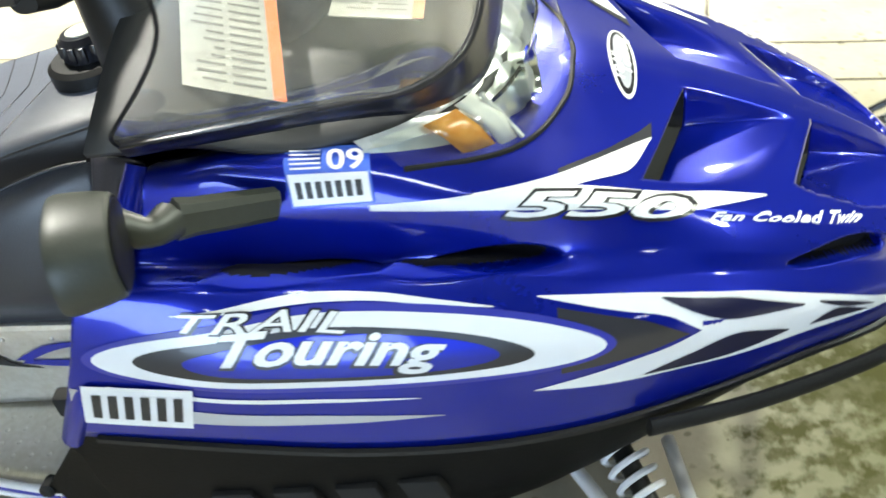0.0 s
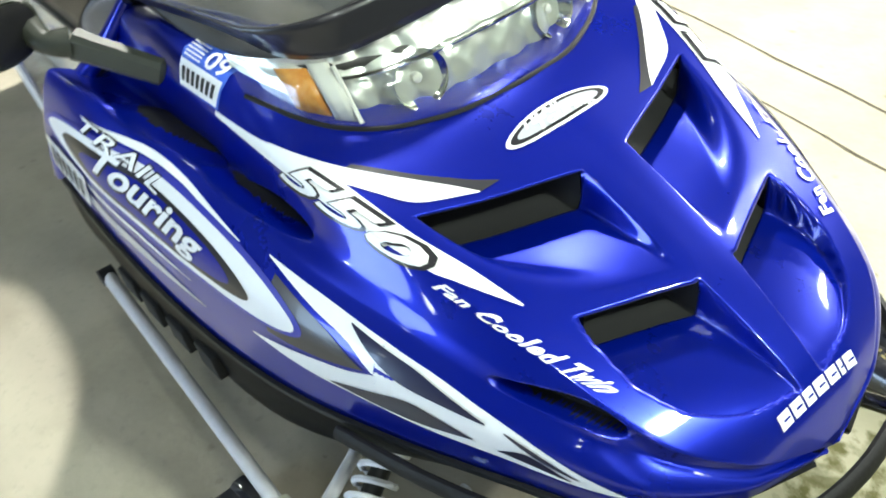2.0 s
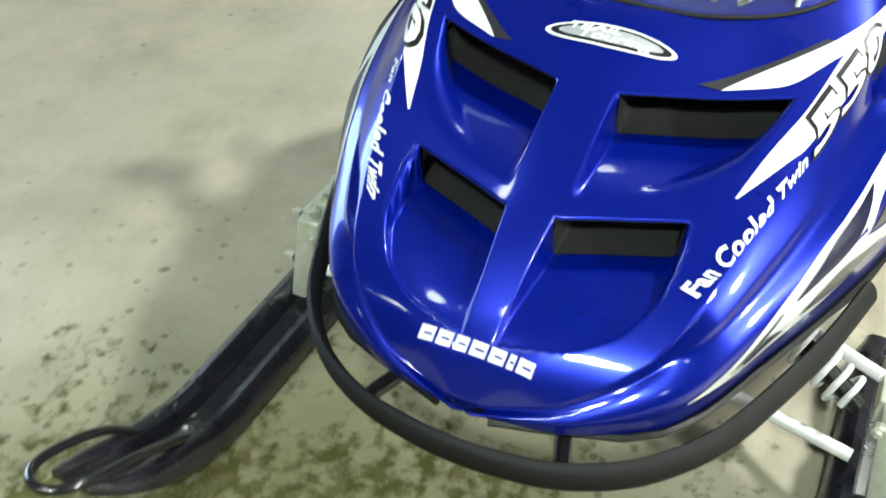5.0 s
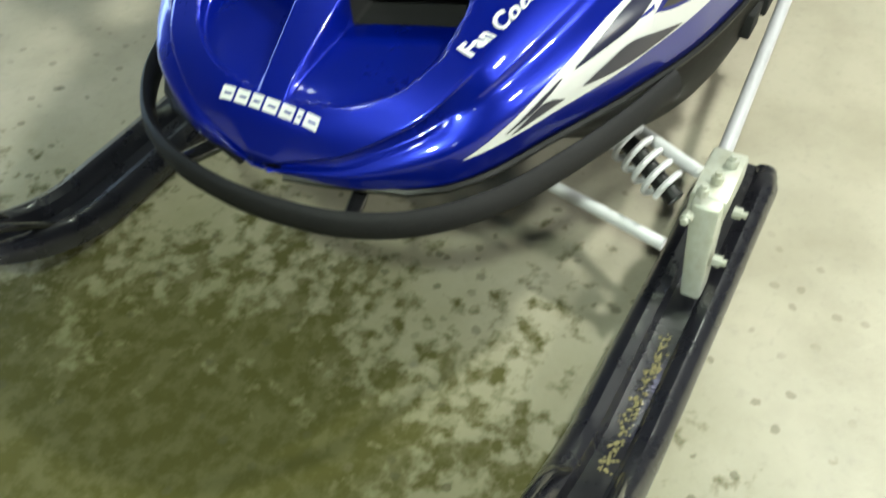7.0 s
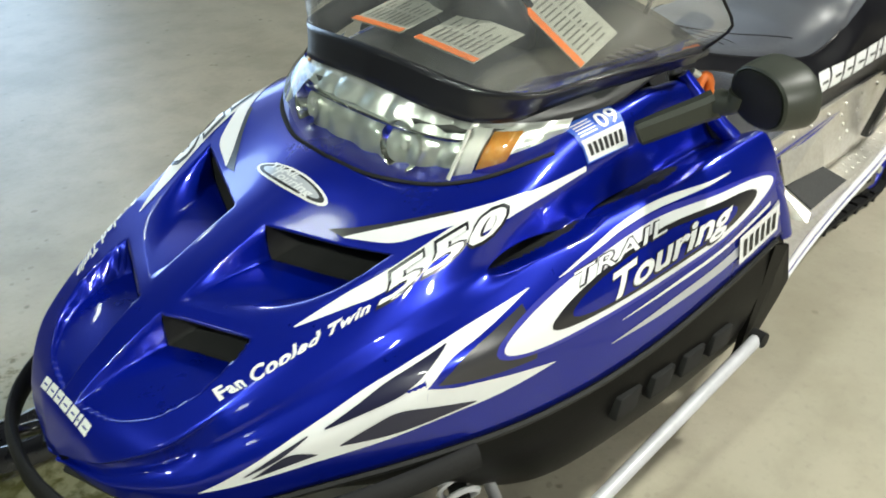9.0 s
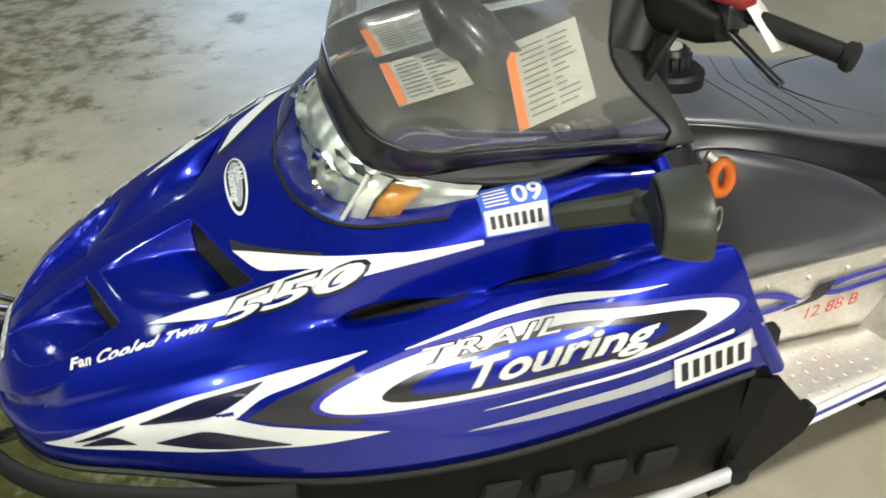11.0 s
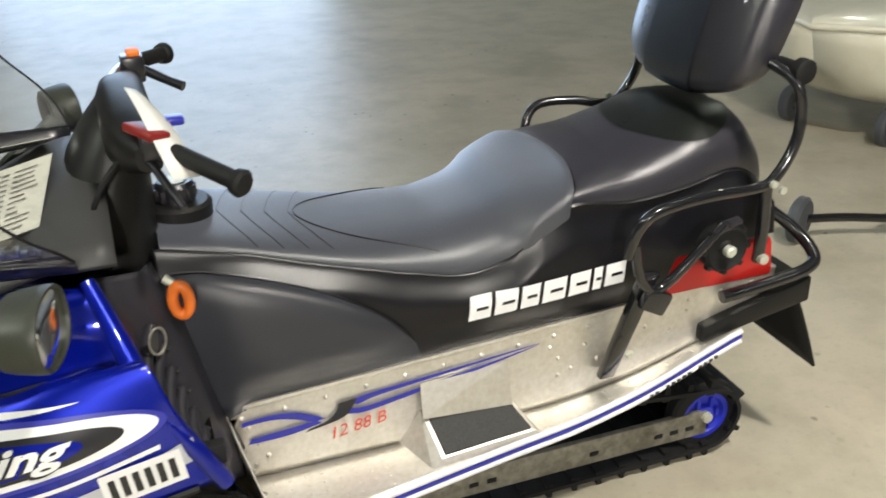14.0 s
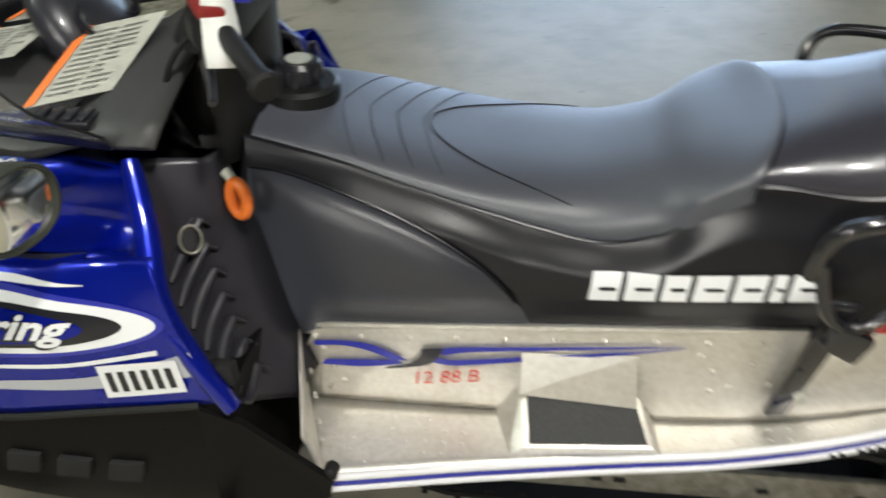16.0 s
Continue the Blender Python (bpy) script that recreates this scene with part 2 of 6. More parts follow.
PAPER = material("white_label", (0.72, 0.72, 0.68), 0.5, stain=0.2)
INK = material("faded_ink", (0.16, 0.16, 0.14), 0.5)
# dash grey lightened to carry the haze scattered by the windscreen
DASHM = material("lightened_dash_plastic", (0.036, 0.036, 0.036), 0.5, grain=0.15, scale=500, stain=0.25, stain_scale=3, dark=(0.6, 0.6, 0.6))
RAIL = material("grimy_rail", (0.30, 0.29, 0.25), 0.5, 0.4, grain=0.5, scale=60, bump=0.2, stain=0.8, stain_scale=14, dark=(0.25, 0.22, 0.16))
FLUTE = material("fluted_chrome", (0.80, 0.83, 0.79), 0.30, 0.75, stain=0.3, stain_scale=30)
PADV = material("smooth_dark_vinyl", (0.010, 0.012, 0.011), 0.28, grain=0.2, scale=380)
LABELM = material("worn_label", (0.46, 0.46, 0.40), 0.5, stain=0.4, stain_scale=25)
PRINT = material("print_black", (0.02, 0.02, 0.02), 0.5)
REDINK = material("red_marker", (0.62, 0.07, 0.04), 0.5)
BOATW = material("cream_hull", (0.74, 0.72, 0.60), 0.3, coat=0.4, stain=0.35, stain_scale=6, dark=(0.75, 0.7, 0.6))
WALL = material("painted_block_wall", (0.36, 0.36, 0.34), 0.8, grain=0.3, scale=15, stain=0.4, stain_scale=1.2)
ROOF = material("dark_roof_deck", (0.10, 0.10, 0.10), 0.8, stain=0.4, stain_scale=1.0)
TYRE = material("grey_rubber", (0.06, 0.065, 0.075), 0.55)
ARM = material("grey_painted_steel", (0.50, 0.50, 0.53), 0.3, coat=0.3, stain=0.25, stain_scale=18)
GRIT = material("dry_grit", (0.38, 0.33, 0.16), 0.9, grain=0.4, scale=200)
SCREEN = glass("tinted_windscreen", (0.86, 0.86, 0.83), 0.025, 0.14, 0.085)
LENS = glass("clear_lens", (0.93, 0.95, 0.90), 0.04, 0.05)
GLOW = bpy.data.materials.new("lamp_glow")
GLOW.use_nodes = True
GLOW.node_tree.nodes["Principled BSDF"].inputs["Emission Color"].default_value = (0.95, 1.0, 0.86, 1)
GLOW.node_tree.nodes["Principled BSDF"].inputs["Emission Strength"].default_value = 14


# geometry helpers -------------------------------------------------------
def thing(name, label, category, place=(0, 0, 0), group="", kind=""):
    ob = new(name)
    ob.empty_display_size = 0.05
    ob.location = place
    return tagged(ob, label, category, group, kind)


def add(name, verts, faces, mat, parent=None, label="", smooth=True, slots=None):
    """One mesh object from corner and face lists; mat may be a list, slots the index for each face."""
    me = bpy.data.meshes.new(name)
    me.from_pydata([tuple(v) for v in verts], [], faces)
    for m in (mat if isinstance(mat, (list, tuple)) else [mat]):
        me.materials.append(m)
    if slots is not None:
        me.polygons.foreach_set("material_index", slots)
    me.polygons.foreach_set("use_smooth", [smooth] * len(me.polygons))
    me.update()
    ob = new(name, me)
    if parent:
        ob.parent = parent
    return tagged(ob, label)


def part(name, bm, mat, parent=None, label="", smooth=False, sharp=40):
    bmesh.ops.recalc_face_normals(bm, faces=bm.faces)
    me = bpy.data.meshes.new(name)
    bm.to_mesh(me)
    bm.free()
    for m in (mat if isinstance(mat, (list, tuple)) else [mat]):
        me.materials.append(m)
    if smooth:
        me.polygons.foreach_set("use_smooth", [True] * len(me.polygons))
        me.set_sharp_from_angle(angle=radians(sharp))
    ob = new(name, me)
    if parent:
        ob.parent = parent
    return tagged(ob, label)


def block(name, lo, hi, mat, parent=None, bevel=0.004, label="", taper=None, turn=None, segs=2):
    """Box with rounded edges; taper(v) may move corners; turn is a matrix about its middle."""
    bm = bmesh.new()
    bmesh.ops.create_cube(bm, size=1)
    lo, hi = Vector(lo), Vector(hi)
    mid, size = (lo + hi) / 2, hi - lo
    for v in bm.verts:
        v.co = Vector((v.co.x * size.x, v.co.y * size.y, v.co.z * size.z))
        if taper:
            v.co = Vector(taper(v.co))
    if bevel > 0:
        bmesh.ops.bevel(bm, geom=bm.edges[:], offset=min(bevel, min(size) * 0.45), segments=segs, affect="EDGES", profile=0.5)
    for v in bm.verts:
        v.co = (turn @ v.co if turn else v.co) + mid
    return part(name, bm, mat, parent, label, smooth=True)


def spline(points, steps):
    """Smooth line through the points."""
    p = [Vector(q) for q in points]
    out = []
    for i in range(len(p) - 1):
        a, b, c, d = p[max(i - 1, 0)], p[i], p[i + 1], p[min(i + 2, len(p) - 1)]
        for k in range(steps):
            u = k / steps
            out.append(0.5 * (2 * b + (c - a) * u + (2 * a - 5 * b + 4 * c - d) * u * u + (3 * b - a - 3 * c + d) * u ** 3))
    return out + [p[-1]]


def tube(name, points, radius, mat, parent=None, label="", n=10, steps=6, closed=False, flat=1.0):
    """Round bar along a smooth line; radius may be a list along it."""
    line = spline(points, steps) if steps > 1 else [Vector(q) for q in points]
    if closed:
        line = line[:-1]
    m = len(line)
    verts, faces = [], []
    up = Vector((0.12, 0.31, 0.94))
    for i, c in enumerate(line):
        a, b = line[(i - 1) % m if closed else max(i - 1, 0)], line[(i + 1) % m if closed else min(i + 1, m - 1)]
        d = (b - a).normalized()
        s = d.cross(up)
        if s.length < 1e-3:
            s = d.cross(Vector((1, 0, 0)))
        s.normalize()
        w = s.cross(d)
        r = radius if isinstance(radius, (int, float)) else np.interp(i / (m - 1), np.linspace(0, 1, len(radius)), radius)
        for k in range(n):
            ang = 2 * math.pi * k / n
            verts.append(c + s * math.cos(ang) * r + w * math.sin(ang) * r * flat)
    for i in range(m if closed else m - 1):
        for k in range(n):
            j = (i + 1) % m
            faces.append((i * n + k, i * n + (k + 1) % n, j * n + (k + 1) % n, j * n + k))
    if not closed:
        faces.append(tuple(range(n))[::-1])
        faces.append(tuple(range((m - 1) * n, m * n)))
    bm = bmesh.new()
    vs = [bm.verts.new(v) for v in verts]
    for fc in faces:
        bm.faces.new([vs[i] for i in fc])
    return part(name, bm, mat, parent, label, smooth=True, sharp=50)


def lathe(name, profile, centre, axis, mat, parent=None, label="", n=28, sharp=35):
    """Turned body: profile rows (along, radius) about axis through centre."""
    axis, centre = Vector(axis).normalized(), Vector(centre)
    s = axis.orthogonal().normalized()
    w = axis.cross(s)
    bm = bmesh.new()
    rings = []
    for along, r in profile:
        if r < 1e-5:
            rings.append([bm.verts.new(centre + axis * along)])
        else:
            rings.append([bm.verts.new(centre + axis * along + (s * math.cos(2 * math.pi * k / n) + w * math.sin(2 * math.pi * k / n)) * r) for k in range(n)])
    for a, b in zip(rings, rings[1:]):
        for k in range(n):
            q = [a[k % len(a)], a[(k + 1) % len(a)], b[(k + 1) % len(b)], b[k % len(b)]]
            q = [v for i, v in enumerate(q) if v not in q[:i]]
            if len(q) > 2:
                bm.faces.new(q)
    return part(name, bm, mat, parent, label, smooth=True, sharp=sharp)


def loft(name, rings, mat, parent=None, label="", closed=True, caps=True, sharp=45):
    """Skin over rows of points of equal count."""
    bm = bmesh.new()
    vs = [[bm.verts.new(p) for p in ring] for ring in rings]
    n = len(rings[0])
    for a, b in zip(vs, vs[1:]):
        for k in range(n if closed else n - 1):
            bm.faces.new((a[k], a[(k + 1) % n], b[(k + 1) % n], b[k]))
    if caps and closed:
        bm.faces.new(vs[0][::-1])
        bm.faces.new(vs[-1])
    return part(name, bm, mat, parent, label, smooth=True, sharp=sharp)


def smooth01(x):
    x = min(max(x, 0.0), 1.0)
    return x * x * (3 - 2 * x)


def curve(xs, ys):
    """Monotone-ish smooth function through the given values."""
    xs, ys = np.array(xs, float), np.array(ys, float)
    h = np.diff(xs)
    d = np.diff(ys) / h
    m = np.zeros(len(xs))
    m[0], m[-1] = d[0], d[-1]
    for i in range(1, len(xs) - 1):
        m[i] = 0 if d[i - 1] * d[i] <= 0 else 2 * d[i - 1] * d[i] / (d[i - 1] + d[i])

    def f(x):
        x = min(max(x, xs[0]), xs[-1])
        i = min(int(np.searchsorted(xs, x, side="right")) - 1, len(h) - 1)
        i = max(i, 0)
        u = (x - xs[i]) / h[i]
        return float((2 * u ** 3 - 3 * u * u + 1) * ys[i] + (u ** 3 - 2 * u * u + u) * h[i] * m[i]
                     + (3 * u * u - 2 * u ** 3) * ys[i + 1] + (u ** 3 - u * u) * h[i] * m[i + 1])
    return f


# the hall ---------------------------------------------------------------
block("floor", (-9, -9, -0.2), (11, 9, 0), CONCRETE, None, 0)
tagged(bpy.data.objects["floor"], "worn beige concrete floor with dark damp stains", "floor", kind="structure")
for nm, lo, hi in (("wall_west", (-9.2, -9.2, -0.2), (-9, 9.2, 5)), ("wall_east", (11, -9.2, -0.2), (11.2, 9.2, 5)),
                   ("wall_south", (-9, -9.2, -0.2), (11, -9, 5)), ("wall_north", (-9, 9, -0.2), (0.2, 9.2, 5)), ("wall_north_east", (3.8, 9, -0.2), (11, 9.2, 5)), ("wall_north_head", (0.2, 9, 4.75), (3.8, 9.2, 5))):
    tagged(block(nm, lo, hi, WALL, None, 0), "plain painted block wall of the hall", "wall", kind="structure")
tagged(block("ceiling", (-9.2, -9.2, 5), (11.2, 9.2, 5.2), ROOF, None, 0), "dark steel deck ceiling of the hall", "ceiling", kind="structure")
SKYGLOW = bpy.data.materials.new("sky_glow")
SKYGLOW.use_nodes = True
SKYGLOW.node_tree.nodes["Principled BSDF"].inputs["Emission Color"].default_value = (0.55, 0.74, 1.0, 1)
SKYGLOW.node_tree.nodes["Principled BSDF"].inputs["Emission Strength"].default_value = 4.0
tagged(block("backdrop", (-0.6, 10.2, -0.2), (4.8, 10.25, 5.6), SKYGLOW, None, 0), "plain bright daylight outside the roller door", "backdrop", kind="structure")
DIM = [(-3.5, -3.2, 4.4), (0.3, 2.1, 4.5), (4.6, 1.2, 4.4), (5.5, -4.5, 4.4), (-4.2, 5.4, 4.4), (0.2, 6.9, 4.4)]
for place in [row[0] for row in LAMPS] + DIM:
    hl = thing("ceiling_lamp", "round high-bay ceiling lamp with metal shade", "lamp", place, "hall lamps")
    lathe("shade", [(0.0, 0.30), (0.12, 0.27), (0.26, 0.12), (0.36, 0.08), (0.36, 0.0)], (0, 0, 0), (0, 0, 1), STEEL, hl)
    tube("stem", [(0, 0, 0.35), (0, 0, 5 - place[2])], 0.012, TUBE, hl, steps=1)
    lathe("bulb", [(0.05, 0.0), (0.05, 0.2), (0.07, 0.2), (0.07, 0.0)], (0, 0, 0), (0, 0, 1), GLOW, hl)

# the machine ------------------------------------------------------------
sled = thing("snowmobile", "blue two-seat touring snowmobile with white flame graphics", "snowmobile")

SX = [0.095, 0.125, 0.2, 0.35, 0.5, 0.65, 0.8, 0.95, 1.1, 1.27]
HOOD_LINES = [  # across from the middle: half width, then height, for each station
    ([0.0] * 10, [.415, .472, .530, .610, .670, .714, .722, .716, .70, .68]),
    ([.004, .035, .04, .042, .043, .06, .10, .12, .12, .12], [.415, .471, .529, .608, .668, .712, .722, .718, .70, .68]),
    ([.008, .07, .11, .135, .16, .19, .262, .287, .297, .30], [.415, .468, .522, .594, .650, .702, .742, .768, .782, .775]),
    ([.010, .118, .205, .254, .285, .316, .324, .328, .330, .335], [.413, .452, .505, .580, .640, .692, .712, .715, .722, .725]),
    ([.012, .128, .222, .283, .320, .338, .332, .328, .335, .36], [.411, .444, .490, .553, .603, .632, .630, .625, .640, .67]),
    ([.013, .132, .225, .293, .338, .368, .376, .388, .415, .435], [.408, .434, .480, .535, .582, .612, .640, .652, .680, .70]),
    ([.013, .138, .248, .325, .385, .422, .436, .450, .464, .466], [.405, .420, .454, .497, .535, .555, .567, .580, .602, .60]),
    ([.010, .130, .240, .314, .378, .428, .455, .468, .474, .468], [.402, .395, .394, .397, .401, .407, .417, .436, .466, .490]),
]


def tabulated(f, lo, hi, n=1500):
    """The same function from a table, for speed."""
    step = (hi - lo) / n
    rows = [f(lo + step * i) for i in range(n + 1)]

    def g(x):
        u = min(max((x - lo) / step, 0.0), n - 1e-6)
        i = int(u)
        return rows[i] + (rows[i + 1] - rows[i]) * (u - i)
    return g


HOOD_F = [(tabulated(curve(SX, a), SX[0], SX[-1]), tabulated(curve(SX, b), SX[0], SX[-1])) for a, b in HOOD_LINES]
VN = len(HOOD_LINES) - 1
LIP1, LIP2 = 0.470, 0.288


def hood_raw(s, v):
    """Smooth skin: s along, v from 0 (middle) to 1 (lower rim)."""
    k = min(int(v * VN), VN - 1)
    u = v * VN - k

    def row(i):
        return Vector((0, HOOD_F[i][0](s), HOOD_F[i][1](s)))
    b, c = row(k), row(k + 1)
    a = row(k - 1) if k > 0 else Vector((0, -c.y, c.z))
    d = row(k + 2) if k + 2 <= VN else c * 2 - b
    t1, t2 = (c - a) * 0.5 * 0.8, (d - b) * 0.5 * 0.8
    keen = 0.75 * smooth01((s - 0.11) / 0.06) * (1 - smooth01((s - 0.55) / 0.2))
    if k == 3:
        t1 = t1.lerp(c - b, keen)
    if k == 2:
        t2 = t2.lerp(c - b, keen)
    return b * (2 * u ** 3 - 3 * u * u + 1) + t1 * (u ** 3 - 2 * u * u + u) + c * (3 * u * u - 2 * u ** 3) + t2 * (u ** 3 - u * u)


def sweep(s, y):
    """Lips and ridges run back as they go outward."""
    w = smooth01((s - 0.13) / 0.14) * (1 - smooth01((s - 0.48) / 0.22))
    return 0.42 * max(min(y, 0.25) - 0.04, 0) * w * (1 - smooth01((y - 0.25) / 0.12))


REAR = curve([0, 2 / 7, 3 / 7, 4 / 7, 5 / 7, 6 / 7, 1], [-.13, -.125, -.10, -.08, -.055, -.015, .03])


# plan of the scoops: inner and outer edge along s
IN1, OUT1 = curve([.318, .47], [.036, .041]), curve([.31, .36, .40, .44, .47], [.190, .220, .236, .244, .248])
IN2, OUT2 = curve([.144, .288], [.018, .031]), curve([.143, .157, .170, .190, .224, .260, .288], [.030, .098, .130, .164, .188, .190, .184])


def recess(s, v, y):
    """Depth of the two bonnet scoops on each side, below the smooth skin."""
    out = 0.0
    if LIP1 - 0.160 < s < LIP1:
        u = (LIP1 - s) / 0.160
        side = smooth01((y - IN1(s)) / (0.007 + 0.010 * u)) * smooth01((OUT1(s) - y) / (0.010 + 0.11 * u))
        out = max(out, 0.060 * (1 - u) ** 1.15 * side)
    if 0.143 < s < LIP2:
        u = (LIP2 - s) / 0.145
        side = smooth01((y - IN2(s)) / 0.007) * smooth01((OUT2(s) - y) / 0.008)
        out = max(out, (0.0045 + 0.050 * (1 - u) ** 1.1) * side)
    return out


def opening(x, w):
    """Below 1 inside the running-light opening, a long drop on one flank of the nose."""
    u = (x - 0.303) / 0.072
    return u * u + ((w - 4.17 - (x - 0.303) * 9.0) / (0.66 - 0.12 * u)) ** 2


def slots(x, w):
    """Below 1 inside the two blackened side slots under the shoulder, a tapered front and a longer rear one."""
    out = 9.0
    for xa, xb, wa, wb, half in SLOTS:
        u = (x - (xa + xb) / 2) / ((xb - xa) / 2)
        if abs(u) < 1.6:
            mid = wa + (wb - wa) * (x - xa) / (xb - xa)
            out = min(out, u * u + ((w - mid) / half) ** 2)
    return out


SLOTS = ((.665, .868, 4.20, 4.72, .55), (.888, 1.105, 4.30, 4.65, .55))


def hood_point(s, v, side):
    shift = sweep(s, hood_raw(s, v).y)
    p = hood_raw(s + shift, v)
    y, w = p.y, v * VN
    x = s + shift + REAR(v) * smooth01((s - 0.98) / 0.29)
    z = p.z - recess(s, v, y)
    # long side scoops under the shoulder, with a bridge between
    g = 1 - smooth01((slots(s + shift, w) - 0.55) / 0.75)
    y -= 0.040 * g
    z -= 0.016 * g
    # cheeks of the nose lie a step below the middle
    if x < 0.265 and w > 3.0:
        step = 0.019 * smooth01((0.265 - x) / 0.080) * smooth01((w - 3.14) / 0.13) * (1 - smooth01((w - 3.8) / 2.6))
        y -= step * 0.75
        z -= step * 0.8
        x += step * 0.5
    if side > 0 and x < 0.42 and 2.8 < w < 6:
        g = 1 - smooth01((opening(s + shift, w) - 0.72) / 0.36)
        y -= 0.040 * g
        z -= 0.014 * g
    return Vector((x, y * side, z))


def stations():
    a = list(np.linspace(0.095, 0.13, 8)) + list(np.linspace(0.134, 0.56, 135)) + list(np.linspace(0.565, 1.27, 165))
    a = [s for s in a if all(abs(s - lip) > 0.0025 for lip in (LIP1, LIP2))]
    for lip in (LIP1, LIP2):
        a += [lip, lip - 0.0015]
    return sorted(a)


ST = stations()
VS = [v / VN for v in (*np.linspace(0, 3.2, 86)[:-1], *np.linspace(3.2, 5.4, 78)[:-1], *np.linspace(5.4, 7, 16))]
NV = len(VS)


def build_hood():
    verts, faces, slot = [], [], []
    index, deep, run = {}, {}, {}
    for i, s in enumerate(ST):
        for j, v in enumerate(VS):
            p = hood_point(s, v, -1)
            ys = hood_raw(s, v).y
            run[i, j] = s + sweep(s, ys)
            deep[i, j] = recess(s, v, abs(p.y))
            index[i, j, -1] = len(verts)
            verts.append(p)
            if j == 0:
                index[i, j, 1] = index[i, j, -1]
                continue
            index[i, j, 1] = len(verts)
            verts.append(hood_point(s, v, 1) if s < 0.42 and 2.8 < v * VN < 6 else Vector((p.x, -p.y, p.z)))
    for i in range(len(ST) - 1):
        gap = any(abs(ST[i + 1] - lip) < 1e-6 for lip in (LIP1, LIP2))
        for side in (-1, 1):
            for j in range(NV - 1):
                if gap and deep[i, j] > 0.012:
                    continue
                x, w = (run[i, j] + run[i + 1, j + 1]) / 2, (VS[j] + VS[j + 1]) / 2 * VN
                q = (index[i, j, side], index[i + 1, j, side], index[i + 1, j + 1, side], index[i, j + 1, side])
                faces.append(q[::-1] if side < 0 else q)
                # black faces put the shade inside slots and opening into the colour
                slot.append(1 if slots(x, w) < 0.80 or (side > 0 and opening(x, w) < 0.86) else 0)
    return add("hood", verts, faces, [BLUE, DARK], sled, "glossy metallic blue hood with recessed scoops", slots=slot)


hood = build_hood()
mod = hood.modifiers.new("thickness", "SOLIDIFY")
mod.thickness, mod.offset = 0.004, -1

# ducts behind the scoop lips
for lip in (LIP1, LIP2):
    for side in (-1, 1):
        top, low = [], []
        for v in np.linspace(0.02, 0.62, 90):
            y = abs(hood_point(lip - 0.0015, v, 1).y)
            if recess(lip - 0.0015, v, y) > 0.006:
                top.append(hood_point(lip, v, side) + Vector((0, 0, -0.002)))
                low.append(hood_point(lip - 0.0015, v, side) + Vector((0, 0, -0.001)))
        back = Vector((0.075, 0, 0.012))
        rows = [low, [p + back for p in low], [p + back for p in top], top]
        n = len(top)
        verts = [p for r in rows for p in r]
        faces = [(r * n + k, r * n + k + 1, (r + 1) * n + k + 1, (r + 1) * n + k) for r in range(3) for k in range(n - 1)]
        for k in (0, n - 1):
            faces.append((k, n + k, 2 * n + k, 3 * n + k))
        add("scoop_duct", verts, faces, DARK, hood, "black air duct behind the scoop lip")

from mathutils.bvhtree import BVHTree
HOOD_BVH = BVHTree.FromPolygons([v.co[:] for v in hood.data.vertices], [tuple(p.vertices) for p in hood.data.polygons])


def onto(point, way, lift=0.0015, tree=None):
    """Where a ray from point along way meets the hood, a little proud of it."""
    hit, nrm, _, _ = (tree or HOOD_BVH).ray_cast(Vector(point), Vector(way).normalized())
    if hit is None:
        near = (tree or HOOD_BVH).find_nearest(Vector(point) + Vector(way).normalized() * 0.5, 0.3)
        if near[0] is None:
            return None
        hit, nrm = near[0], near[1]
    if nrm.dot(Vector(way)) > 0:
        nrm = -nrm
    return hit + nrm * lift

# lower body -------------------------------------------------------------
def belly():
    rings = []
    for i, s in enumerate(np.linspace(0.10, 1.30, 40)):
        y = HOOD_F[7][0](min(s, 1.27)) - 0.004
        zt = HOOD_F[7][1](min(s, 1.27)) + 0.004
        zb = 0.375 - 0.225 * smooth01((s - 0.16) / 0.62)
        tuck = 0.55 - 0.37 * smooth01((s - 0.25) / 0.6)
        bulge = 0.006
        rows = []
        for u in np.linspace(0, 1, 9):
            yy = (y + bulge * math.sin(u * math.pi)) * (1 - tuck * u ** 2.4)
            rows.append(Vector((s + 0.10 * u * max(0, 1 - (s - 0.10) / 0.25), -yy, zt + (zb - zt) * u)))
        rings.append(rows + [Vector((p.x, -p.y, p.z)) for p in rows[::-1]])
    ob = loft("belly_pan", rings, PAN, sled, "scuffed black plastic belly pan", closed=True, caps=True)
    return ob


pan = belly()
PAN_BVH = BVHTree.FromPolygons([v.co[:] for v in pan.data.vertices], [tuple(p.vertices) for p in pan.data.polygons])
# louvres low on each side
for side in (-1, 1):
    for k in range(4):
        x = 0.86 + k * 0.085
        c = onto((x, side * 2, 0.335), (0, -side, 0), 0.0, PAN_BVH)
        block("louvre", (x - 0.028, c.y - 0.012, 0.315), (x + 0.028, c.y + 0.012, 0.355), DARK, pan, 0.003,
              taper=lambda v: (v.x + 0.3 * v.z, v.y, v.z))
# rim moulding between hood and pan
for side in (-1, 1):
    pts = [(s, side * (HOOD_F[7][0](s) + 0.003), HOOD_F[7][1](s) - 0.004) for s in np.linspace(0.10, 1.26, 22)]
    tube("rim_moulding", pts, 0.006, PLASTIC, pan, n=6, steps=2)
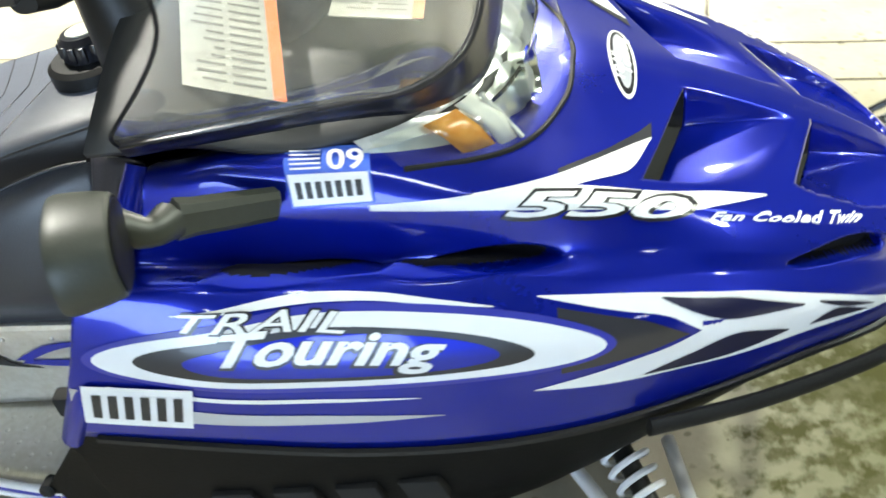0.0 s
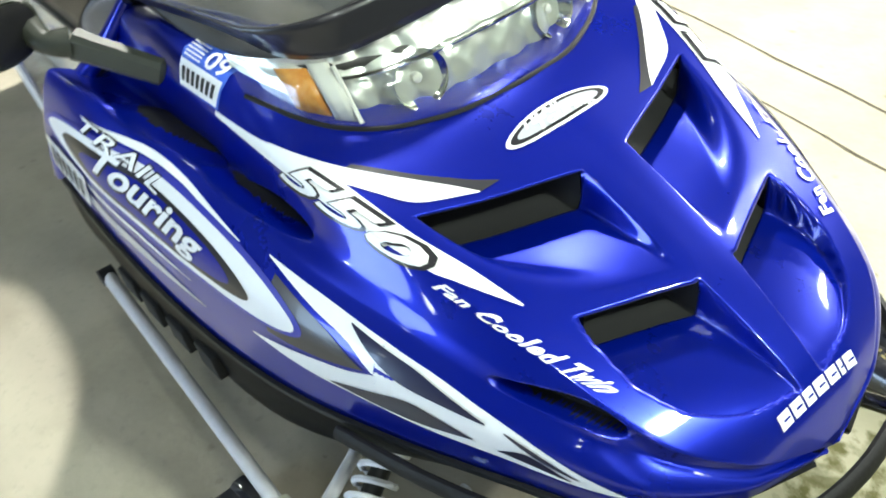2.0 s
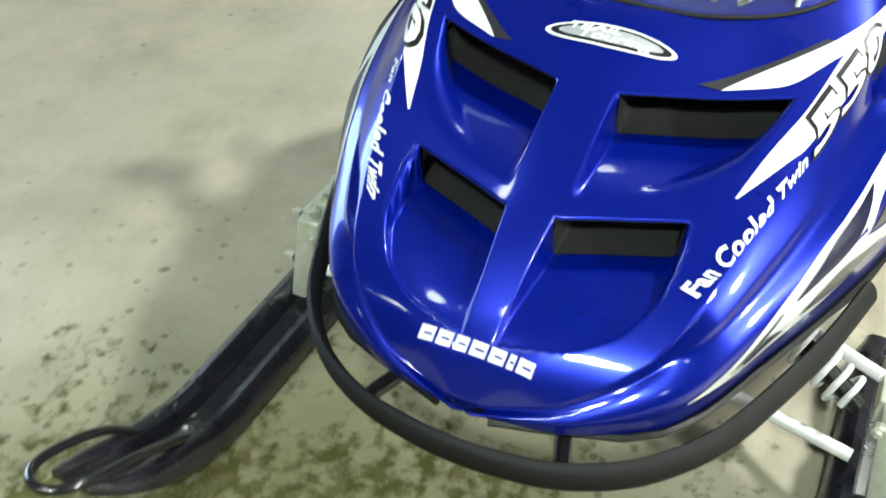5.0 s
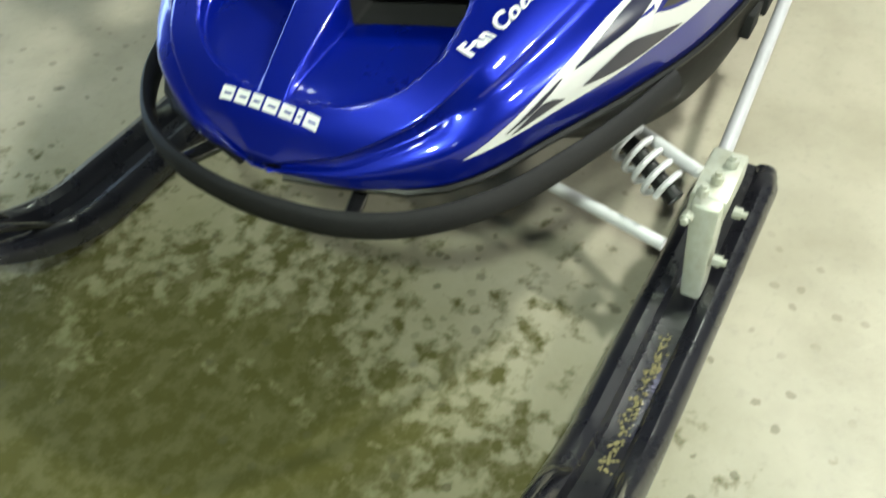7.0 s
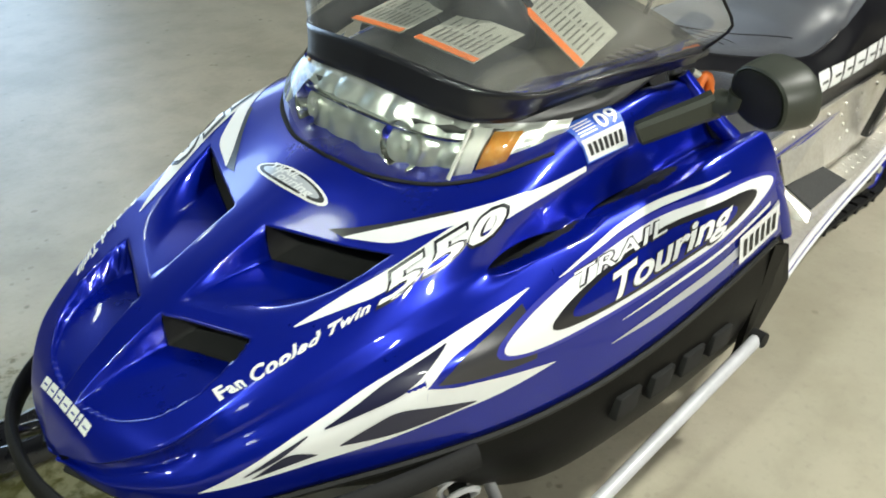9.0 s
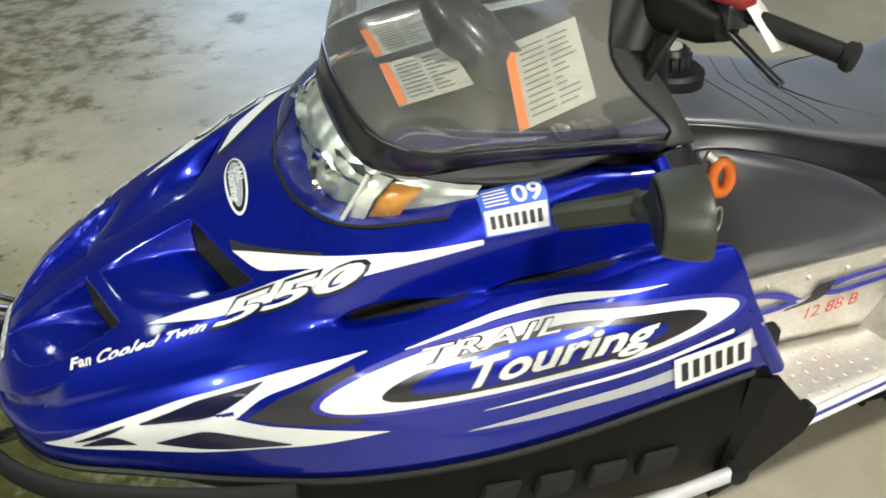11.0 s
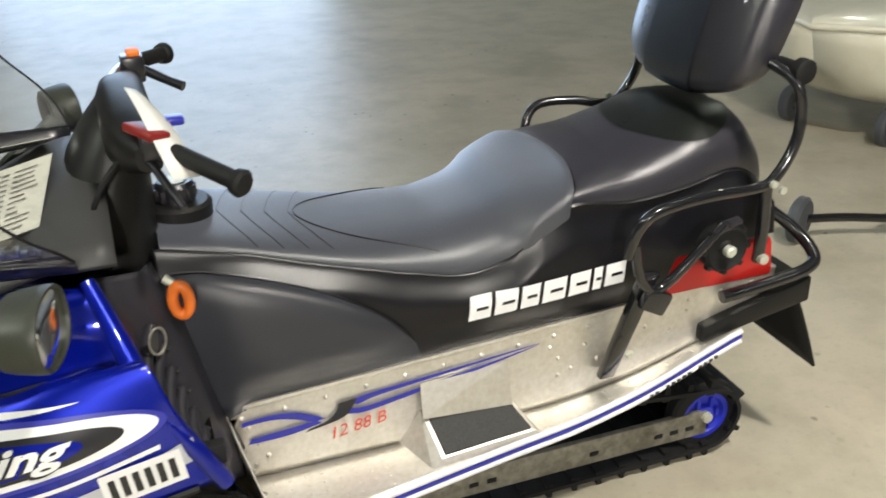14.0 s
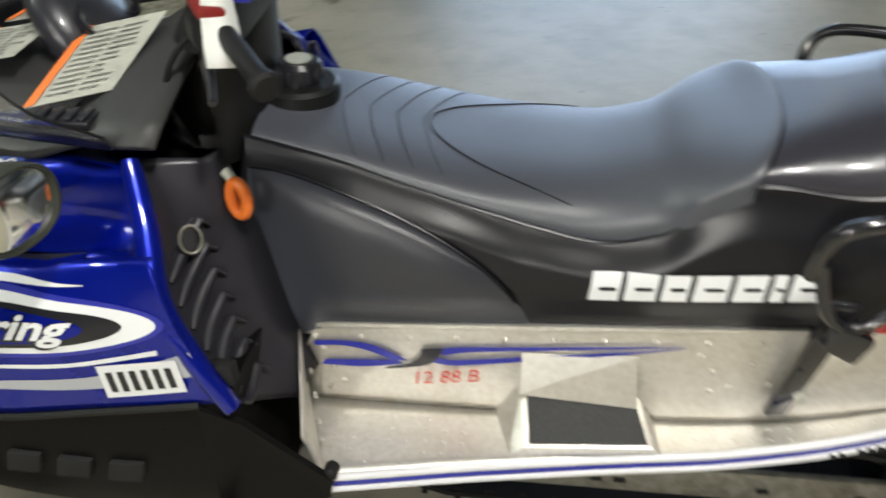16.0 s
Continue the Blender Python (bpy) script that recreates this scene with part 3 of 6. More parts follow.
# front bumper strap: a tall flat band round the nose that runs into the pan
half = [(0.060, 0.0), (0.063, 0.05), (0.077, 0.125), (0.110, 0.195), (0.158, 0.250), (0.225, 0.298), (0.315, 0.338), (0.43, 0.382), (0.56, 0.418)]
pts = [(x, -y, 0.372 + 0.05 * max(x - 0.3, 0)) for x, y in half[::-1]] + [(x, y, 0.372 + 0.05 * max(x - 0.3, 0)) for x, y in half[1:]]
tube("front_bumper", pts, 0.010, RUBBER, sled, "black rubber-covered front bumper loop", n=12, steps=4, flat=2.0)
for side in (-1, 1):
    tube("bumper_stay", [(0.20, side * 0.10, 0.355), (0.11, side * 0.13, 0.36), (0.082, side * 0.132, 0.365)], 0.012, TUBE, sled, steps=3)

# headlight --------------------------------------------------------------
LY = [0, .09, .165, .215, .255, .282, .298]
LB = [curve(LY, [.622, .632, .660, .688, .728, .780, .838]), None]
LB[1] = curve(LY, [onto((LB[0](y), y, 2), (0, 0, -1), 0.002).z for y in LY])
LT = [curve(LY, [.680, .690, .715, .745, .787, .832, .870]), curve(LY, [.820, .814, .802, .795, .790, .787, .786])]


def lens_point(a, u, inset=0.0):
    """a from -1 to 1 across, u from 0 (lower rim) to 1 (upper rim)."""
    y = abs(a) ** 0.85 * 0.298
    p = Vector((LB[0](y), y, LB[1](y))).lerp(Vector((LT[0](y), y, LT[1](y))), u)
    out = Vector((-0.9, 0.45 * abs(a), 0.25)) * (0.016 * math.sin(u * math.pi) * (1 - abs(a) ** 4) - inset)
    p += out
    return Vector((p.x, math.copysign(p.y, a), p.z))


AA = np.linspace(-1, 1, 49)
rows = [[lens_point(a, u) for a in AA] for u in np.linspace(0, 1, 9)]
headlight = loft("headlight", rows, LENS, sled, "wide clear wraparound headlight lens", closed=False)
headlight.visible_shadow = False
AF = np.linspace(-1, 1, 145)
rows = []
for u in np.linspace(-0.10, 1.0, 25):
    step = 0.010 if u > 0.66 else 0.0
    rows.append([lens_point(a, u, 0.034 + 0.022 * (1 - abs(a)) - step - 0.007 * abs(math.sin(a * 17)) * (abs(a) < 0.68) - 0.0012 * math.sin(a * 47) * math.sin(u * 17)) for a in AF])
loft("reflector_back", rows, FLUTE, headlight, "fluted chrome reflector behind the lens", closed=False)
for a in (-0.36, 0.36):
    c = lens_point(a, 0.42, 0.034)
    ax = Vector((-0.93, math.copysign(0.12, a), 0.2))
    lathe("reflector_bowl", [(-0.030, 0.012), (-0.026, 0.02), (-0.014, 0.030), (0.004, 0.038), (0.006, 0.041)], c, ax, CHROME, headlight)
    lathe("bulb", [(-0.030, 0.007), (-0.005, 0.007), (0.0, 0.0)], c, ax, PAPER, headlight, n=12)
tube("lens_bar", [lens_point(a, 0.67, 0.020) for a in np.linspace(-0.68, 0.68, 15)], 0.003, CHROME, headlight, n=6, steps=2)
for side in (-1, 1):
    p, q = lens_point(side * 0.68, 0.04, 0.008), lens_point(side * 0.68, 0.88, 0.008)
    tube("lens_divider", [p, (p + q) / 2, q], 0.0035, PAPER, headlight, n=6, steps=3)
    verts = [lens_point(side * a, u, 0.016) for u in (0.04, 0.5, 0.92) for a in (0.685, 0.71, 0.74, 0.765)]
    faces = [(r * 4 + k, r * 4 + k + 1, r * 4 + k + 5, r * 4 + k + 4) for r in range(2) for k in range(3)]
    ob = add("pale_panel", verts, faces, PAPER, headlight, "pale panel beside the reflector")
    ob.modifiers.new("thickness", "SOLIDIFY").thickness = 0.004
    verts = [lens_point(side * a, u, 0.022) for u in (0.12, 0.5, 0.85) for a in (0.770, 0.80, 0.84, 0.875)]
    faces = [(r * 4 + k, r * 4 + k + 1, r * 4 + k + 5, r * 4 + k + 4) for r in range(2) for k in range(3)]
    ob = add("amber_reflector", verts, faces, AMBER, headlight, "amber side reflector inside the lens")
    ob.modifiers.new("thickness", "SOLIDIFY").thickness = 0.006
tube("lens_gasket", [lens_point(a, 0.0) + Vector((-0.002, 0, -0.002)) for a in np.linspace(-1, 1, 25)], 0.004, RUBBER, headlight, n=6, steps=2)

# windscreen -------------------------------------------------------------
WT = 1.22


FOOT_Y = curve([.70, .712, .74, .80, .87, 1.0, 1.145], [0, .12, .20, .243, .262, .295, .325])


FOOT_Z = curve([.70, .72, .75, .80, .87, .95, 1.145], [.820, .808, .800, .797, .806, .814, .818])


def screen_point(a, u):
    """a across from -1 to 1, u from 0 (foot) to 1 (top)."""
    b = abs(a)
    fx = 0.700 + 0.445 * b ** 2.2
    foot = Vector((fx, FOOT_Y(fx), FOOT_Z(fx)))
    zz = foot.z + (WT - foot.z) * u
    front = 0.700 + 0.49 * (zz - 0.79)
    rear = 1.145 - 0.150 * smooth01(u / 0.55) + 0.03 * u
    f = smooth01((u + 0.03) / 0.30)
    wide = 0.422 * math.sin(b * math.pi / 2) ** 0.8
    p = Vector((front + (rear - front) * b ** 2.2, foot.y * (1 - f) + wide * f, zz))
    p.x -= 0.012 * math.sin(u * math.pi) * (1 - b)
    return Vector((p.x, math.copysign(p.y, a), p.z))


rows = [[screen_point(a, u) for a in np.linspace(-1, 1, 45)] for u in np.linspace(0.11, 1, 16)]
screen = loft("windscreen", rows, SCREEN, sled, "tall tinted curved windscreen", closed=False)
screen.visible_shadow = False
rows = [[screen_point(a, u * (1 - 0.55 * abs(a) ** 3)) + Vector((0.001, 0, 0)) for a in np.linspace(-1, 1, 45)] for u in np.linspace(-0.02, 0.105, 6)]
band = loft("screen_band", rows, BLACKV, screen, "gloss black band along the foot of the screen", closed=False)
band.modifiers.new("thickness", "SOLIDIFY").thickness = 0.004
for sd in (-1, 1):
    rows = [[screen_point(sd * a, 0.11 * (1 - 0.55 * a ** 3) * (1 - k) + 0.11 * k) for a in np.linspace(0.05, 1, 20)] for k in (0, 0.5, 1)]
    ob = loft("screen_corner", rows, SCREEN, screen, closed=False)
    ob.visible_shadow = False
trim = [screen_point(-1, u) for u in np.linspace(0.05, 1, 12)] + [screen_point(a, 1) for a in np.linspace(-0.8, 0.8, 9)] + [screen_point(1, u) for u in np.linspace(1, 0.05, 12)]
tube("edge_trim", trim, 0.0025, RUBBER, screen, "black rubber edge trim", n=6, steps=2)

# dash behind the screen -------------------------------------------------
def dash_z(x, y):
    return 0.765 + 0.02 * smooth01((x - 0.95) / 0.15) + 0.08 * smooth01((x - 0.95) / 0.2) * (1 - (y / 0.4) ** 2) + 0.02 * (1 - (abs(y) / 0.36) ** 2) + 0.055 * smooth01((x - 0.745) / 0.10) * (1 - smooth01((x - 0.93) / 0.10)) * (1 - smooth01((abs(y) - 0.10) / 0.15))


rows = []
for x in np.linspace(0.708, 1.20, 18):
    w = max(FOOT_Y(min(x + 0.006, 1.145)) - 0.004, 0.03)
    rows.append([Vector((x, y * w, dash_z(x, y * w))) for y in np.linspace(-1, 1, 15)])
dash = loft("dash", rows, DASHM, sled, "matt grey-black dash behind the windscreen", closed=False)
dash.modifiers.new("thickness", "SOLIDIFY").thickness = 0.01
# instrument pod
rings = []
for u in np.linspace(0, 1, 12):
    c = Vector((1.03, 0, 0.80)).lerp(Vector((0.885, 0, 0.955)), u)
    r = 0.075 * math.sin(math.pi * (0.18 + 0.80 * u)) ** 0.6 + 0.006
    rings.append([c + Vector((0.25 * r * math.cos(k * math.pi / 10), 1.35 * r * math.sin(k * math.pi / 10), 0.75 * r * math.cos(k * math.pi / 10))) for k in range(20)])
pod = loft("instrument_pod", rings, CHARCOAL, dash, "rounded dark instrument pod")
for sd in (-1, 1):
    lathe("gauge", [(0, 0.034), (0.012, 0.036), (0.014, 0.030), (0.008, 0.028), (0.008, 0)], (1.0, sd * 0.05, 0.885), (0.75, 0, 0.65), BLACKV, dash, "round black gauge", n=20)


def label_plate(name, corner, u, v, parent, bars=7, side_mat=ORANGE, label="white warning label with orange edge"):
    """White sheet with an orange edge strip and rows of unreadable print."""
    c, u, v = Vector(corner), Vector(u), Vector(v)
    n = u.cross(v).normalized()
    if n.z < 0:
        n = -n
    sheet = add(name, [c, c + u, c + u + v, c + v], [(0, 1, 2, 3)], LABELM, parent, label, False)
    sheet.modifiers.new("thickness", "SOLIDIFY").thickness = 0.0012
    k = n * 0.002
    add("edge_strip", [c + k, c + u * 0.12 + k, c + u * 0.12 + v + k, c + v + k], [(0, 1, 2, 3)], side_mat, sheet, "", False)
    rnd = random.Random(bars)
    for i in range(bars):
        for seg in range(2):
            a = 0.08 + 0.86 * i / bars
            b = a + 0.26 / bars
            x0, x1 = (0.18, 0.50) if seg == 0 else (0.56, 0.66 + 0.28 * rnd.random())
            add("print_bar", [c + u * x0 + v * a + k, c + u * x1 + v * a + k, c + u * x1 + v * b + k, c + u * x0 + v * b + k], [(0, 1, 2, 3)], INK, sheet, "", False)
    return sheet


label_plate("warning_label", (0.805, -0.155, 0.856), (0.115, 0, 0.018), (0, 0.14, 0.006), dash, 9)
label_plate("warning_label", (0.805, 0.02, 0.862), (0.115, 0, 0.018), (0, 0.13, -0.006), dash, 9)
label_plate("warning_label", (0.965, -0.235, 0.826), (0.13, 0.03, 0.02), (0.03, 0.17, 0.06), dash, 12)
label_plate("warning_label", (0.965, 0.26, 0.823), (0.13, -0.03, 0.02), (0.03, -0.17, 0.06), dash, 12)

grille = block("air_vent", (1.005, -0.292, 0.822), (1.095, -0.246, 0.834), BLACKV, dash, 0.003, "small black slatted air vent on the dash")
for k in range(4):
    x = 1.012 + 0.022 * k
    block("vent_slat", (x, -0.288, 0.834), (x + 0.010, -0.250, 0.839), CHARCOAL, grille, 0.001)

# mirrors on the hood corners ---------------------------------------------
for side in (-1, 1):
    p, q = Vector((0.985, side * 0.345, 0.742)), Vector((1.075, side * 0.425, 0.792))
    d = (q - p).normalized()
    out = Vector((-d.y, d.x, 0)).normalized() * -side
    upw = d.cross(out)
    if upw.z < 0:
        upw = -upw
    rings = []
    for along, wy, wz in ((-0.004, 0.006, 0.012), (0.0, 0.011, 0.019), (0.06, 0.013, 0.020), (0.10, 0.014, 0.020), (0.125, 0.016, 0.022)):
        c = p + d * along
        rings.append([c + out * wy * a + upw * wz * b for a, b in ((-1, -0.6), (-0.6, -1), (0.6, -1), (1, -0.6), (1, 0.6), (0.6, 1), (-0.6, 1), (-1, 0.6))])
    mirror = loft("mirror_arm", rings, OLIVE, sled, "grey-green plastic mirror arm", sharp=30)
    rings = [[p + d * along + out * (0.0135 + 0.0012 * k) + upw * wz for wz in (-0.009, 0.009)] for along in (0.032, 0.085) for k in (1,)]
    slot = add("arm_slot", [v for r in rings for v in r], [(0, 1, 3, 2)], DARK, mirror, "dark slot in the arm", False)
    slot.modifiers.new("thickness", "SOLIDIFY").thickness = 0.003
    ax = Vector((0.96, side * 0.27, 0.04)).normalized()
    wd = Vector((-ax.y, ax.x, 0)).normalized()
    up = ax.cross(wd)
    mc = Vector((1.084 if side < 0 else 1.125, side * 0.506, 0.826))

    def drum(rows, fat=1.0):
        return [[mc + ax * al + wd * math.copysign(abs(math.cos(2 * math.pi * k / 32)) ** 0.86, math.cos(2 * math.pi * k / 32)) * r * 1.06 * fat
                 + up * math.copysign(abs(math.sin(2 * math.pi * k / 32)) ** 0.86, math.sin(2 * math.pi * k / 32)) * r * 0.82 for k in range(32)] for al, r in rows]
    shell = loft("mirror_shell", drum([(-0.028, 0.050), (-0.030, 0.052), (-0.027, 0.056), (-0.01, 0.0605), (0.015, 0.064), (0.026, 0.0645), (0.030, 0.063), (0.030, 0.059), (0.025, 0.058)]), OLIVE, sled, "grey-green drum-shaped mirror housing", sharp=35)
    loft("mirror_back", drum([(-0.0315, 0.049), (-0.0325, 0.046), (-0.0345, 0.03)]), PLASTIC, shell, "flat black back of the mirror")
    loft("mirror_glass", drum([(0.0255, 0.0572), (0.0262, 0.056), (0.0268, 0.01)]), CHROME, shell, "oval mirror glass")
    tube("mirror_neck", [q, q.lerp(mc, 0.35) + Vector((-0.004, 0, -0.004)), mc + Vector((-0.008, -side * 0.045, -0.010))], [0.022, 0.017, 0.022], OLIVE, shell, n=10, steps=4)

# console sides behind the hood -------------------------------------------
for side in (-1, 1):
    front = spline([(1.155, side * 0.30, 0.785), (1.185, side * 0.355, 0.71), (1.215, side * 0.425, 0.64), (1.26, side * 0.450, 0.56), (1.305, side * 0.455, 0.475)], 5)
    back = spline([(1.235, side * 0.245, 0.76), (1.262, side * 0.262, 0.68), (1.285, side * 0.280, 0.58), (1.31, side * 0.295, 0.47), (1.345, side * 0.31, 0.36)], 5)
    rows = [[a.lerp(b, u) + Vector((-0.018, 0, 0)) * math.sin(u * math.pi) for u in np.linspace(0, 1, 7)] + [Vector((b.x + 0.015, side * 0.215, b.z))] for a, b in zip(front, back)]
    cons = loft("console_side", rows, CONSOLE, sled, "dark grey louvred console side", closed=False)
    cons.modifiers.new("thickness", "SOLIDIFY").thickness = 0.012

    def panel(t, u):
        """Point and outward normal of the console panel, t down from the top, u from front to back."""
        def at(t, u):
            i = min(max(t, 0), 0.999) * (len(front) - 1)
            a, b = front[int(i)].lerp(front[int(i) + 1], i % 1), back[int(i)].lerp(back[int(i) + 1], i % 1)
            return a.lerp(b, u) + Vector((-0.018, 0, 0)) * math.sin(u * math.pi)
        n = (at(t, u + 0.05) - at(t, u - 0.05)).cross(at(t + 0.05, u) - at(t - 0.05, u)).normalized()
        return at(t, u), n if n.x > 0 else -n

    for k in range(7):
        t = 0.27 + 0.095 * k
        ends = [panel(t + 0.20 * (1 - w), 0.20 + 0.50 * w) for w in np.linspace(0, 1, 6)]
        tube("louvre", [p + n * (0.002 + 0.004 * w) for (p, n), w in zip(ends, np.linspace(0, 1, 6))], [0.004, 0.009, 0.011, 0.012, 0.012, 0.010], CONSOLE, cons, "", n=10, steps=2, flat=0.7)
        p, n = panel(t - 0.005, 0.70)
        q, _ = panel(t + 0.020, 0.80)
        tube("louvre_lip", [p + n * 0.008, p.lerp(q, 0.5) + n * 0.010, q + n * 0.006], 0.004, CONSOLE, cons, "", n=8, steps=2)
    c = front[6].lerp(back[6], 0.36) + Vector((0.020, side * 0.014, 0.0))
    tube("badge_ring", [c + Vector((0.004, 0, 0)) * math.cos(a) + (Vector((0.009, -side * 0.009, 0)) * math.cos(a) + Vector((0, 0, 0.023)) * math.sin(a)) for a in np.linspace(0, 2 * math.pi, 17)],
         0.0022, RAIL, cons, "small grey oval badge", n=6, steps=2)
    loft("badge_plate", [[c + Vector((0.008, -side * 0.008, 0)) * math.cos(a) * k + Vector((0, 0, 0.022)) * math.sin(a) * k - Vector((0.002, side * 0.002, 0)) * k for a in np.linspace(0, 2 * math.pi, 17)[:-1]] for k in (0.15, 1.0)], CONSOLE, cons, "grey middle of the badge", caps=True)
    # lower corner bracket
    block("corner_clip", (1.27, side * 0.44 - 0.012, 0.505), (1.31, side * 0.44 + 0.012, 0.54), DARK, cons, 0.004)
    tube("edge_flange", [p + Vector((-0.003, side * 0.004, 0.0)) for p in front], [0.014, 0.019, 0.021, 0.021, 0.018], BLUE, hood, "rounded blue flange at the rear edge of the hood", n=12, steps=1, flat=0.8)

# seat and covers ----------------------------------------------------------
SEAT_TOP = curve([1.26, 1.36, 1.5, 1.66, 1.78, 1.90, 1.98, 2.03, 2.10, 2.16, 2.28, 2.36, 2.44, 2.50, 2.53], [.770, .758, .728, .700, .695, .717, .750, .774, .788, .795, .826, .852, .850, .79, .68])
SEAT_SEAM = curve([1.26, 1.41, 1.5, 1.64, 1.71, 1.82, 1.90, 1.97, 2.04, 2.17, 2.30, 2.40, 2.50, 2.53], [.742, .716, .690, .652, .634, .614, .632, .688, .722, .708, .720, .735, .68, .60])
SEAT_W = curve([1.26, 1.4, 1.6, 1.8, 2.0, 2.2, 2.4, 2.5, 2.53], [.134, .157, .181, .195, .20, .20, .185, .155, .10])


def seat_section(x, n=36, grow=0.0):
    top, seam, w = SEAT_TOP(x) + grow, SEAT_SEAM(x), SEAT_W(x) + grow
    pts = []
    for k in range(n + 1):
        a = math.pi * k / n
        cy, sz = math.cos(a), math.sin(a)
        pts.append(Vector((x, -w * math.copysign(abs(cy) ** 0.66, cy), seam + (top - 0.010 - seam) * sz ** 0.80)))
    return pts


def bow(p):
    """The joint between the two seats bows to the rear in the middle."""
    k = smooth01((p.x - 1.92) / 0.10) * (1 - smooth01((p.x - 2.06) / 0.14))
    return Vector((p.x + 0.042 * k * (1 - min(abs(p.y) / 0.2, 1) ** 2.2) - 0.045 * k * smooth01((0.755 - p.z) / 0.10), p.y, p.z))


def seat_mesh(name, x0, x1, mat, label, grow=0.0, crest=0.0):
    rows = [[bow(p) for p in seat_section(x, grow=grow + crest * smooth01((x - 1.88) / 0.08) * (1 - smooth01((x - 2.025) / 0.02) * 0.6))] for x in np.linspace(x0, x1, max(int((x1 - x0) / 0.008), 4))]
    rows = [r + [Vector((r[0].x, y, SEAT_SEAM(r[0].x) - 0.02)) for y in np.linspace(r[-1].y, r[0].y, 5)] for r in rows]
    return loft(name, rows, mat, sled, label, sharp=60)


seat = seat_mesh("driver_seat", 1.27, 2.035, VINYL, "dark grey vinyl rider seat with stitched nose", 0.0, 0.009)
hump = seat_mesh("passenger_seat", 2.03, 2.53, VINYL2, "black vinyl passenger seat with raised back", 0.0)
SEAT_BVH = BVHTree.FromPolygons([v.co[:] for v in seat.data.vertices], [tuple(p.vertices) for p in seat.data.polygons])
# stitched seams across the nose and round the rider pad
for k, x in enumerate((1.385, 1.43, 1.475, 1.52)):
    pts = []
    for a in np.linspace(-0.15, 0.15, 21):
        h = onto((x + 0.9 * a * a + 0.20 * abs(a), a, 2), (0, 0, -1), 0.0005, SEAT_BVH)
        if h:
            pts.append(h)
    tube("stitch_line", pts, 0.0007, COVER, seat, n=5, steps=2)
pts = [onto((1.53 + 0.24 * math.sin(a) ** 2, 0.172 * math.sin(a), 2), (0, 0, -1), 0.0008, SEAT_BVH) for a in np.linspace(-1.5, 1.5, 21)]
tube("pad_seam", [p for p in pts if p], 0.0014, COVER, seat, n=5, steps=2)
tube("seat_welt", [bow(p) for p in seat_section(2.036, 18, 0.002)], 0.0026, COVER, seat, n=6, steps=2)
for side in (-1, 1):
    tube("seam_piping", [(x, side * (SEAT_W(x) + 0.004), SEAT_SEAM(x)) for x in np.linspace(1.28, 2.5, 40)], 0.0024, COVER, seat, n=6, steps=2)
def cover_y(x, z):
    """Outer face of the skirt below the seat."""
    base = 0.232 + 0.012 * smooth01((x - 1.6) / 0.4)
    u = min(max((z - 0.45) / 0.28, 0), 1)
    return base - 0.040 * u ** 2.6 - 0.032 * (1 - smooth01((x - 1.275) / 0.17)) * (1 - 0.6 * u)


def tunnel_top(x):
    return 0.450 + 0.054 * (x - 1.36)


def tuck(x, y, z):
    """Draws the skirt in behind the tunnel's upper edge."""
    k = smooth01((x - 1.335) / 0.05) * (1 - smooth01((z - tunnel_top(x) - 0.004) / 0.075)) * (1 - smooth01((x - 2.14) / 0.06))
    return y + (TY - 0.006 - y) * k


TY = 0.226
for side in (-1, 1):
    rows = []
    for x in np.linspace(1.255, 2.49, 180):
        zt, zb = SEAT_SEAM(x) + 0.004, tunnel_top(x) + (0.10 * smooth01((x - 2.2) / 0.06) if x > 2.2 else 0) - 0.012 - 0.09 * (1 - smooth01((x - 1.26) / 0.1))
        zb = min(zb, zt - 0.01)
        w = SEAT_W(x) + 0.003
        row = []
        for u in np.linspace(0, 1, 60):
            z, f = zt + (zb - zt) * u, smooth01(u * (4.3 - 1.6 * smooth01((x - 1.55) / 0.15)) + 0.12)
            row.append(Vector((x, side * tuck(x, cover_y(x, z) * f + w * (1 - f), z), z)))
        rows.append(row)
    cov = loft("side_cover", rows, COVER, sled, "black vinyl side cover below the seat", closed=False)
    cov.modifiers.new("thickness", "SOLIDIFY").thickness = 0.01
    top = curve([1.27, 1.31, 1.40, 1.49, 1.56, 1.625, 1.665, 1.69, 1.704, 1.71], [.716, .714, .696, .664, .630, .588, .552, .520, .490, .462])
    rows = []
    for x in (*np.linspace(1.275, 1.66, 26), 1.672, 1.684, 1.692, 1.699, 1.705, 1.709):
        zb = tunnel_top(x) - 0.012 - 0.09 * (1 - smooth01((x - 1.26) / 0.1))
        zt = max(top(x), zb + 0.004)
        row = []
        for u in np.linspace(0, 1, 12):
            z = zt + (zb - zt) * u
            edge = min(u * (zt - zb) / 0.03, 1)
            row.append(Vector((x, side * (tuck(x, cover_y(x, z) + 0.004 + 0.016 * smooth01(edge) * smooth01((x - 1.275) / 0.10) * (1 - smooth01((x - 1.56) / 0.15)), z) + 0.002), z)))
        rows.append(row)
    knee = loft("knee_panel", rows, KNEE, cov, "smooth dark grey knee panel", closed=False)
    knee.modifiers.new("thickness", "SOLIDIFY").thickness = 0.002
    tube("panel_bead", [(x, side * (cover_y(x, top(x)) + 0.006), top(x) + 0.002) for x in np.linspace(1.28, 1.69, 24)], 0.0024, COVER, cov, n=6, steps=2)
    if side < 0:
        LEFT_COVER = cov

